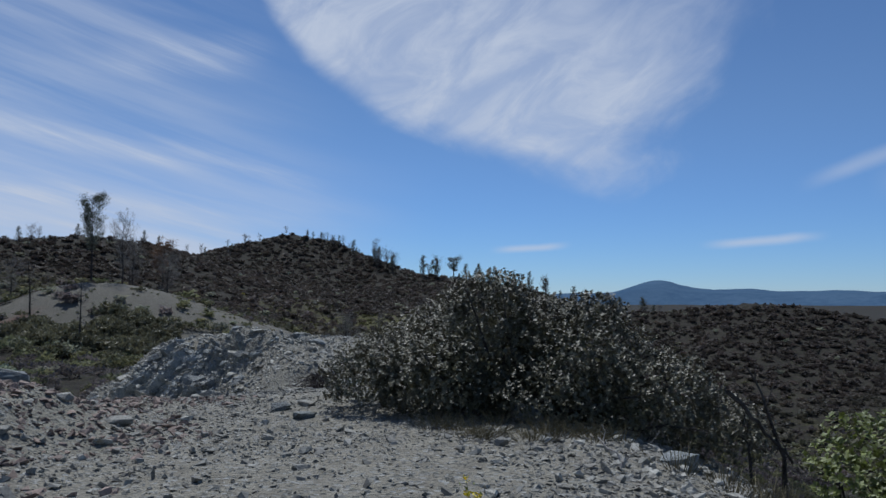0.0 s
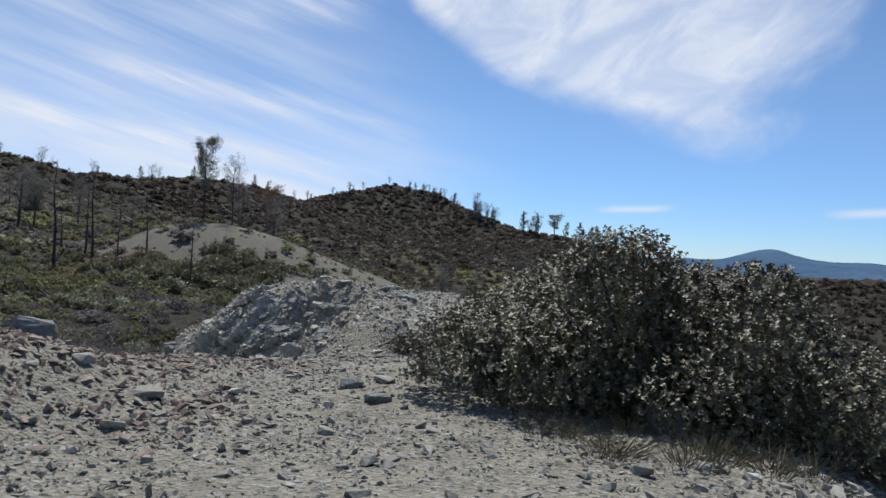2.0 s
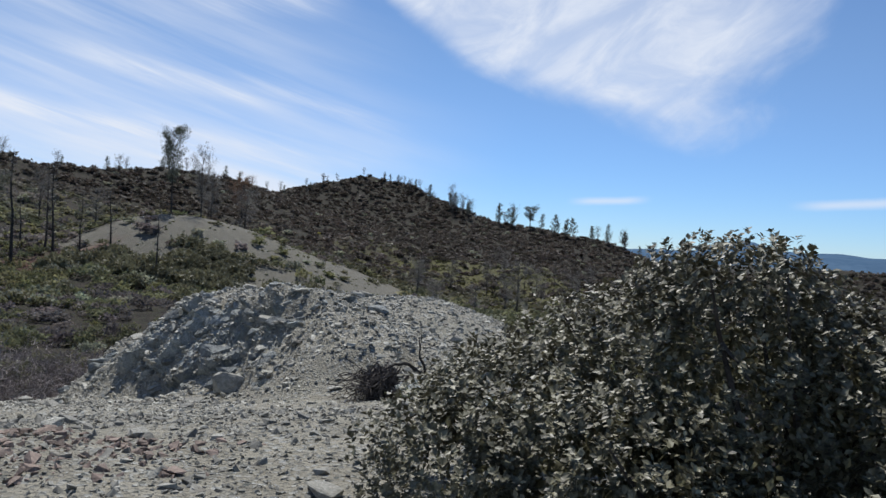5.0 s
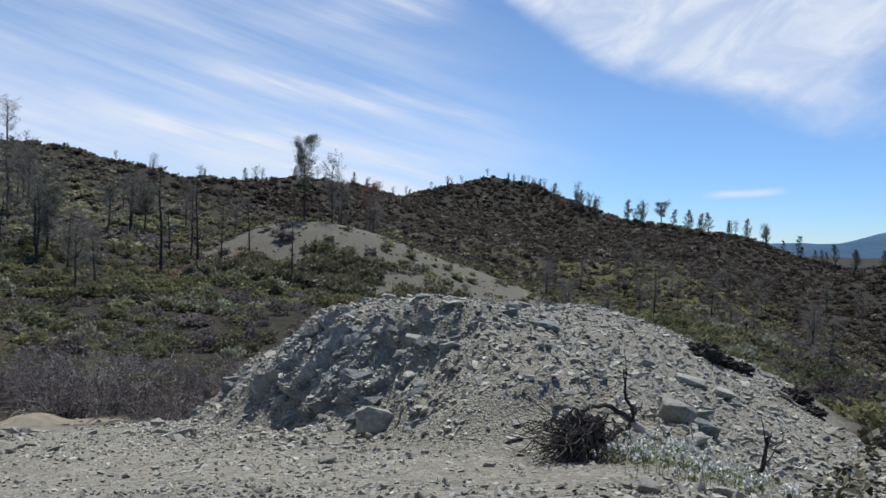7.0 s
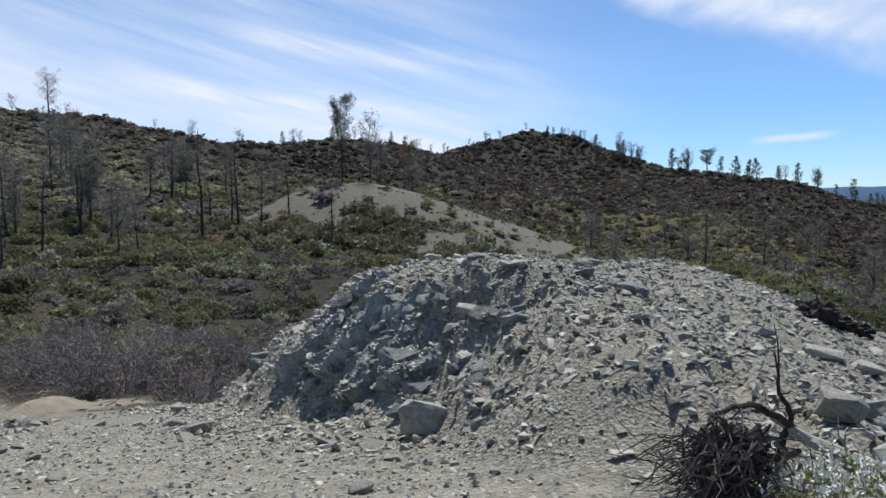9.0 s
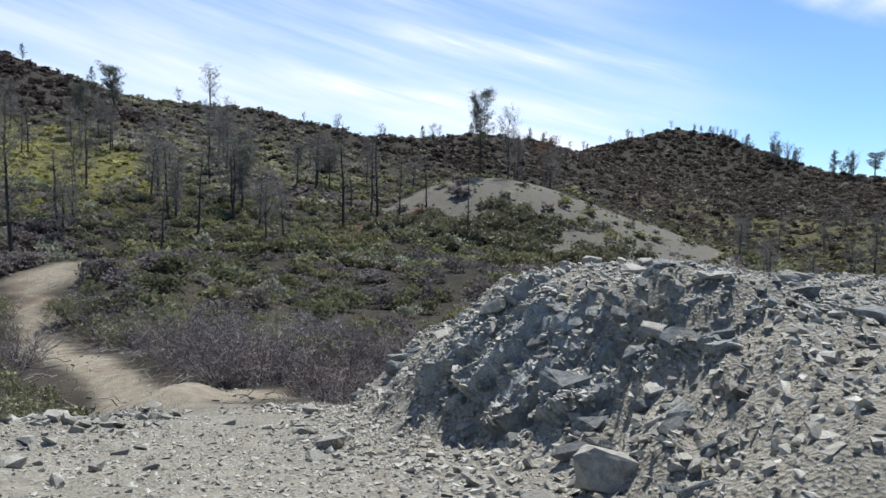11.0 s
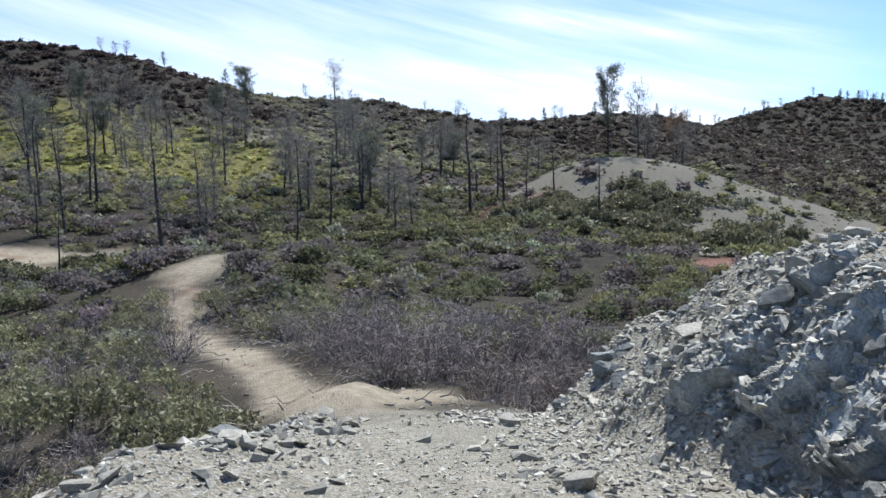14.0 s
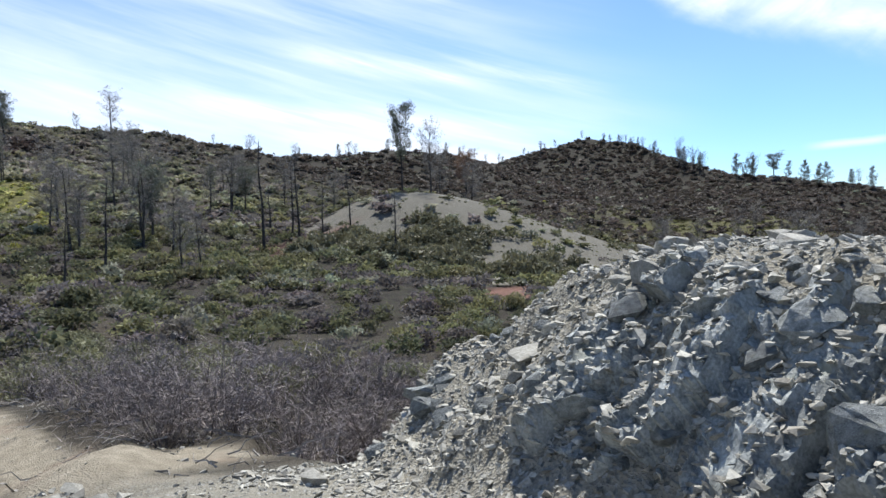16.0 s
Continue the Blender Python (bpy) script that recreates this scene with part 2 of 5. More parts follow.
def covers(x, y):
    """Shares of grey gravel, tan soil, red soil and yellow-green herbs on the ground."""
    x, y = np.asarray(x, float), np.asarray(y, float)
    er, el = edges(x, y)
    n = fbm(x * 0.35, y * 0.35, 3, 70)
    nf = fbm(x / 9, y / 9, 3, 71)
    s = (x + 3) * -0.56 + (y - 10) * 0.83
    near = (1 - sstep(0.6, 2.2, np.maximum(er, el) + n)) * (1 - sstep(13.5, 16.0, s + 1.5 * n - 4 * sstep(0.2, 1.2, face(x, y)))) * (1 - sstep(30, 34, y))
    d = ((x + 52) / 36) ** 2 + ((y - 148) / 34) ** 2
    dome = (1 - sstep(0.75, 1.1, d + 0.3 * nf)) * (1 - 0.75 * sstep(2, -8, x + 79 + (156 - y) * 0.3))
    lip = bump(x, y, -36, 104, 9, 10)
    bare = bump(x, y, -88, 45, 8, 6) + bump(x, y, -86, 56, 5, 4)
    gravel = np.clip(np.maximum(near, np.maximum(0.47 * dome, sstep(0.4, 0.7, lip + 0.4 * nf))), 0, 1)
    w = 0.5 + 0.6 * n
    tan = 1 - sstep(w, w + 0.5, along(x, y, TRACK))
    tan = np.maximum(tan, sstep(0.35, 0.75, bump(x, y, -16.0, 22.0, 2.8, 1.9) + 0.35 * n))
    tan = np.maximum(tan, sstep(0.4, 0.8, bare + 0.4 * n))
    tan = np.clip(np.maximum(tan, sstep(0.35, 0.7, bump(x, y, -47, 38.8, 3.2, 2.2) + 0.3 * n)), 0, 1)
    red = sstep(0.4, 0.8, 1.1 * bump(x, y, -76, 125, 4.5, 11) + 0.95 * bump(x, y, -71.5, 113, 3.6, 8) + 0.5 * bump(x, y, -84, 112, 9, 7) + 0.5 * bump(x, y, -40, 122, 12, 8) + 0.85 * bump(x, y, -29, 90, 6, 15) + 0.3 * nf)
    herb = sstep(0.35, 0.75, bump(x, y, -152, 92, 52, 36) + 0.35 * nf) + 0.55 * sstep(0.3, 0.8, bump(x, y, 5, 228, 72, 68) + 0.45 * nf)
    gravel = gravel * (1 - 0.85 * np.clip(red, 0, 1))
    return gravel, tan * (1 - gravel), np.clip(red, 0, 1) * 0.8, np.clip(herb, 0, 1)


# ---------------------------------------------------------------- materials
def material(name, low, high, scale, rough=0.9, bump_by=0.3, fine=8.0, island=0.0, thing=0.0, spec=0.3, tint="", wear=None, trans=0.0):
    """A surface of two colours mixed by coarse and fine noise, with relief; island and thing: how far pieces differ in brightness."""
    m = bpy.data.materials.new(name)
    m.use_nodes = True
    nt = m.node_tree
    N, L = nt.nodes, nt.links
    b = N["Principled BSDF"]
    b.inputs["Roughness"].default_value = rough
    b.inputs["Specular IOR Level"].default_value = spec
    geo = N.new("ShaderNodeNewGeometry")
    tc = N.new("ShaderNodeTexCoord")
    coord = tc.outputs["Object"]

    def nz(sc, det=5, r=0.6):
        n = N.new("ShaderNodeTexNoise")
        n.inputs["Scale"].default_value, n.inputs["Detail"].default_value, n.inputs["Roughness"].default_value = sc, det, r
        L.new(coord, n.inputs["Vector"])
        return n.outputs["Fac"]

    def math_(op, a, c):
        n = N.new("ShaderNodeMath")
        n.operation = op
        for i, v in enumerate((a, c)):
            if isinstance(v, (int, float)):
                n.inputs[i].default_value = v
            else:
                L.new(v, n.inputs[i])
        return n.outputs[0]

    coarse, grain = nz(scale), nz(scale * fine, 4, 0.65)
    f = math_("ADD", math_("MULTIPLY", coarse, 0.6), math_("MULTIPLY", grain, 0.4))
    ramp = N.new("ShaderNodeMapRange")
    ramp.inputs["From Min"].default_value, ramp.inputs["From Max"].default_value = 0.36, 0.64
    L.new(f, ramp.inputs["Value"])
    mix = N.new("ShaderNodeMix")
    mix.data_type = "RGBA"
    L.new(ramp.outputs[0], mix.inputs[0])
    mix.inputs[6].default_value, mix.inputs[7].default_value = (*low, 1), (*high, 1)
    col = mix.outputs[2]
    if wear:
        w = N.new("ShaderNodeMix")
        w.data_type = "RGBA"
        r2 = N.new("ShaderNodeMapRange")
        r2.inputs["From Min"].default_value, r2.inputs["From Max"].default_value = 0.56, 0.66
        L.new(nz(scale * 0.45, 3), r2.inputs["Value"])
        L.new(r2.outputs[0], w.inputs[0])
        L.new(col, w.inputs[6])
        w.inputs[7].default_value = (*wear, 1)
        col = w.outputs[2]
    if tint:
        at = N.new("ShaderNodeAttribute")
        at.attribute_name = tint
        w = N.new("ShaderNodeMix")
        w.data_type, w.blend_type = "RGBA", "MULTIPLY"
        w.inputs[0].default_value = 1
        L.new(col, w.inputs[6])
        L.new(at.outputs["Color"], w.inputs[7])
        col = w.outputs[2]
    if island or thing:
        v = 1.0
        if island:
            v = math_("ADD", math_("MULTIPLY", geo.outputs["Random Per Island"], island), 1 - island * 0.5)
        if thing:
            oi = N.new("ShaderNodeObjectInfo")
            v = math_("MULTIPLY", math_("ADD", math_("MULTIPLY", oi.outputs["Random"], thing), 1 - thing * 0.5), v)
        hsv = N.new("ShaderNodeHueSaturation")
        L.new(v, hsv.inputs["Value"])
        L.new(col, hsv.inputs["Color"])
        col = hsv.outputs["Color"]
    L.new(col, b.inputs["Base Color"])
    if bump_by:
        bp = N.new("ShaderNodeBump")
        bp.inputs["Strength"].default_value, bp.inputs["Distance"].default_value = bump_by, 0.03
        L.new(f, bp.inputs["Height"])
        L.new(bp.outputs[0], b.inputs["Normal"])
    if trans:
        tr = N.new("ShaderNodeBsdfTranslucent")
        L.new(col, tr.inputs["Color"])
        ms = N.new("ShaderNodeMixShader")
        ms.inputs[0].default_value = trans
        L.new(b.outputs[0], ms.inputs[1])
        L.new(tr.outputs[0], ms.inputs[2])
        L.new(ms.outputs[0], N["Material Output"].inputs["Surface"])
    return m


def ground_material():
    m = bpy.data.materials.new("ground_surface")
    m.use_nodes = True
    nt = m.node_tree
    N, L = nt.nodes, nt.links
    b = N["Principled BSDF"]
    b.inputs["Roughness"].default_value, b.inputs["Specular IOR Level"].default_value = 0.95, 0.15
    co = N.new("ShaderNodeTexCoord").outputs["Object"]

    def nz(sc, det=5, r=0.6):
        n = N.new("ShaderNodeTexNoise")
        n.inputs["Scale"].default_value, n.inputs["Detail"].default_value, n.inputs["Roughness"].default_value = sc, det, r
        L.new(co, n.inputs["Vector"])
        return n.outputs["Fac"]

    def mixc(f, a, c):
        n = N.new("ShaderNodeMix")
        n.data_type = "RGBA"
        for i, v in ((0, f), (6, a), (7, c)):
            if isinstance(v, tuple):
                n.inputs[i].default_value = (*v, 1)
            else:
                L.new(v, n.inputs[i])
        return n.outputs[2]

    def rng(v, a, c):
        n = N.new("ShaderNodeMapRange")
        n.inputs["From Min"].default_value, n.inputs["From Max"].default_value = a, c
        L.new(v, n.inputs["Value"])
        return n.outputs[0]

    big, mid, fine = nz(0.35), nz(3.2), nz(34, 4, 0.7)
    vor = N.new("ShaderNodeTexVoronoi")
    vor.inputs["Scale"].default_value = 26
    vor.inputs["Randomness"].default_value = 1
    L.new(co, vor.inputs["Vector"])
    chip = N.new("ShaderNodeSeparateColor")
    L.new(vor.outputs["Color"], chip.inputs[0])
    gravel = mixc(rng(mid, 0.35, 0.65), (0.222, 0.205, 0.163), (0.32, 0.298, 0.238))
    gravel = mixc(rng(chip.outputs[0], 0.75, 1.0), gravel, (0.36, 0.36, 0.33))
    gravel = mixc(rng(chip.outputs[1], 0.8, 1.0), gravel, (0.10, 0.105, 0.095))
    gravel = mixc(rng(big, 0.55, 0.7), gravel, (0.235, 0.225, 0.18))
    litter = mixc(rng(nz(0.22), 0.4, 0.6), (0.045, 0.038, 0.032), (0.088, 0.071, 0.057))
    litter = mixc(rng(fine, 0.4, 0.7), litter, (0.05, 0.05, 0.032))
    tan = mixc(rng(mid, 0.35, 0.7), (0.235, 0.205, 0.15), (0.35, 0.31, 0.235))
    tan = mixc(rng(big, 0.52, 0.66), tan, (0.215, 0.16, 0.115))
    red = mixc(rng(mid, 0.4, 0.6), (0.15, 0.075, 0.055), (0.24, 0.13, 0.10))
    herb = mixc(rng(nz(0.9), 0.4, 0.6), (0.085, 0.078, 0.032), (0.165, 0.16, 0.05))
    reach = N.new("ShaderNodeVectorMath")
    reach.operation = "LENGTH"
    L.new(co, reach.inputs[0])
    # shade of the far shrubs is put into this ground colour, hiding gaps
    brush = mixc(rng(nz(0.5), 0.42, 0.58), (0.024, 0.021, 0.0175), (0.044, 0.037, 0.031))
    brush = mixc(rng(nz(1.7), 0.5, 0.62), brush, (0.04, 0.043, 0.023))
    litter = mixc(rng(reach.outputs["Value"], 50, 85), litter, brush)
    at = N.new("ShaderNodeAttribute")
    at.attribute_name = "cover"
    sp = N.new("ShaderNodeSeparateColor")
    L.new(at.outputs["Color"], sp.inputs[0])
    c = mixc(at.outputs["Alpha"], litter, herb)
    c = mixc(sp.outputs[2], c, red)
    c = mixc(sp.outputs[1], c, tan)
    c = mixc(sp.outputs[0], c, gravel)
    L.new(c, b.inputs["Base Color"])
    add = N.new("ShaderNodeMath")
    add.operation = "ADD"
    L.new(vor.outputs["Distance"], add.inputs[0])
    L.new(fine, add.inputs[1])
    bp = N.new("ShaderNodeBump")
    bp.inputs["Strength"].default_value, bp.inputs["Distance"].default_value = 0.9, 0.035
    L.new(add.outputs[0], bp.inputs["Height"])
    L.new(bp.outputs[0], b.inputs["Normal"])
    return m


GROUND = ground_material()
STONE = material("grey_green_stone", (0.168, 0.162, 0.134), (0.40, 0.385, 0.33), 5.0, 0.75, 0.5, island=0.75, thing=0.5, spec=0.4, wear=(0.22, 0.20, 0.16))
SLATE = material("blue_grey_rock", (0.08, 0.089, 0.086), (0.33, 0.345, 0.325), 4.5, 0.7, 0.8, island=0.3, thing=0.5, spec=0.4, wear=(0.17, 0.175, 0.14))
RUST = material("rusty_stone", (0.16, 0.115, 0.09), (0.34, 0.265, 0.215), 6.0, 0.8, 0.5, island=0.8, thing=0.5, spec=0.35)
LEAF = material("grey_green_leaf", (0.056, 0.053, 0.031), (0.205, 0.192, 0.122), 3.4, 0.5, 0.0, island=0.9, spec=0.4, trans=0.06)
LEAF_YOUNG = material("yellow_green_leaf", (0.11, 0.135, 0.03), (0.21, 0.24, 0.06), 2.0, 0.55, 0.0, island=0.8, spec=0.5, trans=0.2)
SCRUB = material("chaparral_leaf", (0.5, 0.5, 0.5), (0.95, 0.95, 0.95), 0.8, 0.65, 0.0, island=0.5, spec=0.2, tint="tint", trans=0.4)
CHAR = material("charred_bark", (0.022, 0.02, 0.018), (0.085, 0.075, 0.066), 4.0, 0.9, 0.6, spec=0.2, thing=0.5)
ROOT = material("weathered_root", (0.045, 0.038, 0.033), (0.15, 0.13, 0.115), 6.0, 0.9, 0.4, spec=0.2, island=0.7)
DEADWOOD = material("grey_dead_wood", (0.17, 0.155, 0.135), (0.36, 0.335, 0.30), 5.0, 0.8, 0.5, spec=0.2, island=0.4)
TWIG = material("burnt_brush", (0.13, 0.11, 0.10), (0.28, 0.245, 0.228), 3.0, 0.9, 0.0, spec=0.2, island=0.9, thing=0.6)
NEEDLE = material("grey_pine_needle", (0.095, 0.105, 0.075), (0.19, 0.20, 0.155), 1.5, 0.7, 0.0, island=0.6, spec=0.2, trans=0.25)
SCORCHED = material("scorched_needle", (0.15, 0.095, 0.06), (0.27, 0.17, 0.11), 1.5, 0.75, 0.0, island=0.6, spec=0.2, trans=0.25)
GREYTWIG = material("grey_pine_twig", (0.135, 0.124, 0.11), (0.27, 0.25, 0.222), 1.5, 0.8, 0.0, island=0.5, spec=0.2, trans=0.15)
GRASS = material("dry_grass", (0.11, 0.095, 0.05), (0.22, 0.19, 0.11), 6.0, 0.7, 0.0, island=0.7, spec=0.2, trans=0.2)
PETAL_Y = material("yellow_petal", (0.75, 0.55, 0.02), (0.85, 0.68, 0.04), 9.0, 0.5, 0.0)
PETAL_W = material("white_petal", (0.62, 0.62, 0.55), (0.78, 0.78, 0.72), 9.0, 0.6, 0.0, island=0.3)
# blue distance haze is mixed into the mountains' base colour
FAR = material("hazed_far_mountain", (0.055, 0.10, 0.165), (0.085, 0.14, 0.21), 0.004, 1.0, 0.0, spec=0.0)

# ---------------------------------------------------------------- mesh tools
rng = np.random.default_rng(7)


def mesh_of(name, verts, tris, mats, colours=None, smooth=False):
    me = bpy.data.meshes.new(name)
    verts, tris = np.asarray(verts, np.float32), np.asarray(tris, np.int32)
    me.vertices.add(len(verts))
    me.vertices.foreach_set("co", verts.ravel())
    k = tris.shape[1]
    me.loops.add(tris.size)
    me.loops.foreach_set("vertex_index", tris.ravel())
    me.polygons.add(len(tris))
    me.polygons.foreach_set("loop_start", np.arange(0, tris.size, k, dtype=np.int32))
    me.polygons.foreach_set("use_smooth", np.full(len(tris), smooth))
    if colours is not None:
        ca = me.attributes.new(colours[0], "FLOAT_COLOR", "POINT")
        ca.data.foreach_set("color", np.asarray(colours[1], np.float32).ravel())
    me.materials.append(mats)
    me.update(calc_edges=True)
    me.validate()
    return me


def turn(n, tilt=0.35):
    """n turns about the upright, with a random lean."""
    a, p, t = rng.uniform(0, 2 * np.pi, n), rng.uniform(0, 2 * np.pi, n), rng.normal(0, tilt, n)
    ca, sa = np.cos(a), np.sin(a)
    z = np.zeros((n, 3, 3))
    z[:, 0, 0], z[:, 0, 1], z[:, 1, 0], z[:, 1, 1], z[:, 2, 2] = ca, -sa, sa, ca, 1
    ux, uy, c, s = np.cos(p), np.sin(p), np.cos(t), np.sin(t)
    k = np.zeros((n, 3, 3))
    k[:, 0, 0], k[:, 0, 1], k[:, 0, 2] = c + ux * ux * (1 - c), ux * uy * (1 - c), uy * s
    k[:, 1, 0], k[:, 1, 1], k[:, 1, 2] = ux * uy * (1 - c), c + uy * uy * (1 - c), -ux * s
    k[:, 2, 0], k[:, 2, 1], k[:, 2, 2] = -uy * s, ux * s, c
    return k @ z


def scatter(name, kinds, places, turns, sizes, mat, tints=None):
    """Many pieces of a few shapes, joined into one mesh."""
    pick = rng.integers(0, len(kinds), len(places))
    vs, fs, cs, base = [], [], [], 0
    for k, (kv, kf) in enumerate(kinds):
        i = np.nonzero(pick == k)[0]
        if not len(i):
            continue
        v = np.einsum("nij,nvj->nvi", turns[i], kv[None] * sizes[i][:, None, :]) + places[i][:, None, :]
        vs.append(v.reshape(-1, 3))
        fs.append((kf[None] + (base + np.arange(len(i)) * len(kv))[:, None, None]).reshape(-1, kf.shape[1]))
        if tints is not None:
            cs.append(np.repeat(np.c_[tints[i], np.ones(len(i))], len(kv), 0))
        base += len(i) * len(kv)
    return mesh_of(name, np.concatenate(vs), np.concatenate(fs), mat, None if tints is None else ("tint", np.concatenate(cs)))


def hull(points, seed, flat=0.6, blocky=0.0):
    r = np.random.default_rng(seed)
    p = r.normal(size=(points, 3))
    p /= np.linalg.norm(p, axis=1)[:, None]
    if blocky:
        p = np.sign(p) * np.abs(p) ** (1 - blocky)
    p *= r.uniform(0.75, 1.1, (points, 1)) * np.array((1, r.uniform(0.6, 0.95), flat))
    bm = bmesh.new()
    for c in p:
        bm.verts.new(c)
    out = bmesh.ops.convex_hull(bm, input=bm.verts)
    bmesh.ops.delete(bm, geom=[g for g in out["geom_interior"] if isinstance(g, bmesh.types.BMVert)], context="VERTS")
    bmesh.ops.triangulate(bm, faces=bm.faces)
    bm.verts.ensure_lookup_table()
    bm.verts.index_update()
    v = np.array([x.co[:] for x in bm.verts])
    f = np.array([[x.index for x in fc.verts] for fc in bm.faces])
    bm.free()
    return v, f


def tube(points, radii, sides=5):
    """A limb through points, closed at its tip."""
    P = np.asarray(points, float)
    vs, fs = [], []
    for i, p in enumerate(P):
        d = P[min(i + 1, len(P) - 1)] - P[max(i - 1, 0)]
        d /= np.linalg.norm(d) + 1e-9
        a = np.cross(d, (0.31, 0.9, 0.3))
        a /= np.linalg.norm(a) + 1e-9
        c = np.cross(d, a)
        for j in range(sides):
            g = 2 * np.pi * j / sides
            vs.append(p + radii[i] * (np.cos(g) * a + np.sin(g) * c))
    n = len(P)
    for i in range(n - 1):
        for j in range(sides):
            k = (j + 1) % sides
            a, b, c, d = i * sides + j, i * sides + k, (i + 1) * sides + k, (i + 1) * sides + j
            fs += [(a, b, c), (a, c, d)]
    vs.append(P[-1])
    for j in range(sides):
        fs.append(((n - 1) * sides + j, (n - 1) * sides + (j + 1) % sides, len(vs) - 1))
    return np.array(vs), np.array(fs)


def join(parts):
    vs, fs, base = [], [], 0
    for v, f in parts:
        vs.append(v)
        fs.append(f + base)
        base += len(v)
    return np.concatenate(vs), np.concatenate(fs)


def part(name, data, mat, parent, label=""):
    me = data if isinstance(data, bpy.types.Mesh) else mesh_of(name, data[0], data[1], mat)
    ob = new(name, me)
    ob.parent = parent
    return tagged(ob, label)


def leaf_cards(centres, r, count, size, seed, up=0.4):
    """Folded leaves round the centres, as one set of triangles."""
    g = np.random.default_rng(seed)
    c = np.repeat(np.asarray(centres, float), count, 0)
    n = len(c)
    c = c + g.normal(size=(n, 3)) * r * np.array((1, 1, 0.8))
    d = g.normal(size=(n, 3)) + np.array((0, 0, up))
    d /= np.linalg.norm(d, axis=1)[:, None]
    w = np.cross(d, g.normal(size=(n, 3)))
    w /= np.linalg.norm(w, axis=1)[:, None]
    up_ = np.cross(d, w)
    L = size * g.uniform(0.7, 1.3, (n, 1))
    v = np.stack([c, c + d * L * 0.5 + w * L * 0.27 + up_ * L * 0.06, c + d * L, c + d * L * 0.5 - w * L * 0.27 + up_ * L * 0.06], 1).reshape(-1, 3)
    k = np.arange(n)[:, None] * 4
    f = np.concatenate([k + np.array([[0, 1, 2]]), k + np.array([[0, 2, 3]])])
    return v, f


def rosettes(centres, facing, count, size, seed):
    """Leathery oval leaves spread in rosettes at the twig ends, their upper sides turned up and outwards."""
    g = np.random.default_rng(seed)
    m = len(centres)
    axis_ = facing * 0.55 + np.array((0, 0, 0.8)) + g.normal(size=(m, 3)) * 0.3
    axis_ /= np.linalg.norm(axis_, axis=1)[:, None]
    c, k = np.repeat(centres, count, 0), np.repeat(axis_, count, 0)
    n = len(c)
    c = c - k * g.uniform(0, 1, (n, 1)) ** 2 * size * 2.2
    d = np.cross(k, g.normal(size=(n, 3)))
    d /= np.linalg.norm(d, axis=1)[:, None]
    d = d + k * g.uniform(0.05, 0.9, (n, 1))
    d /= np.linalg.norm(d, axis=1)[:, None]
    w = np.cross(d, k)
    w /= np.linalg.norm(w, axis=1)[:, None]
    up_ = np.cross(w, d)
    L = size * g.uniform(0.7, 1.3, (n, 1))
    v = np.stack([c, c + d * L * 0.5 + w * L * 0.33 + up_ * L * 0.07, c + d * L, c + d * L * 0.5 - w * L * 0.33 + up_ * L * 0.07], 1).reshape(-1, 3)
    k4 = np.arange(n)[:, None] * 4
    return v, np.concatenate([k4 + np.array([[0, 1, 2]]), k4 + np.array([[0, 2, 3]])])


def sprays(centres, r, count, size, seed, up=0.6, wide=0.5, out=None):
    """Pointed sprays of leaves or twigs, one triangle each; out: the way that each place's leaves face."""
    g = np.random.default_rng(seed)
    c = np.repeat(np.asarray(centres, float), count, 0)
    n = len(c)
    c = c + g.normal(size=(n, 3)) * r * np.array((1, 1, 0.8))
    d = g.normal(size=(n, 3)) + np.array((0, 0, up))
    d /= np.linalg.norm(d, axis=1)[:, None]
    if out is None:
        w = np.cross(d, g.normal(size=(n, 3)))
    else:
        w = np.cross(d, np.repeat(out, count, 0) + g.normal(size=(n, 3)) * 0.9)
    w /= np.linalg.norm(w, axis=1)[:, None]
    L = size * g.uniform(0.6, 1.4, (n, 1))
    v = np.stack([c - w * L * wide * 0.5, c + w * L * wide * 0.5, c + d * L], 1).reshape(-1, 3)
    return v, np.arange(n * 3).reshape(-1, 3)


def wander(a, b, steps, wob, seed):
    g = np.random.default_rng(seed)
    a, b = np.asarray(a, float), np.asarray(b, float)
    t = np.linspace(0, 1, steps)[:, None]
    off = np.cumsum(g.normal(size=(steps, 3)), 0) * wob / steps ** 0.5
    off -= off[0]
    return a + (b - a) * t + off * t ** 0.5


# ---------------------------------------------------------------- ground
def axis(lo, hi, pitch, ratio, reach, left, right, widest):
    """Grid lines: close together from lo to hi, at most widest apart from left to right, then ever wider."""
    out, stp, a = list(np.arange(lo, hi, pitch)), pitch, hi
    while a < reach:
        out.append(a)
        stp = stp * ratio if a > right else min(stp * ratio, widest)
        a += stp
    stp, a = pitch * ratio, lo - pitch * ratio
    while a > -reach:
        out.insert(0, a)
        stp = stp * ratio if a < left else min(stp * ratio, widest)
        a -= stp
    return np.array(out)


gx, gy = axis(-14.5, 4.0, 0.125, 1.07, 4700, -255, 150, 3.4), axis(1.5, 28.5, 0.125, 1.07, 4700, 20, 465, 3.4)
GX, GY = np.meshgrid(gx, gy)
GZ = height(GX, GY)
idx = np.arange(GX.size).reshape(GX.shape)
quads = np.stack([idx[:-1, :-1], idx[:-1, 1:], idx[1:, 1:], idx[1:, :-1]], -1).reshape(-1, 4)
cov = covers(GX, GY)
ground = new("ground", mesh_of("ground", np.stack([GX, GY, GZ], -1).reshape(-1, 3), quads, GROUND, ("cover", np.stack(cov, -1).reshape(-1, 4)), True))
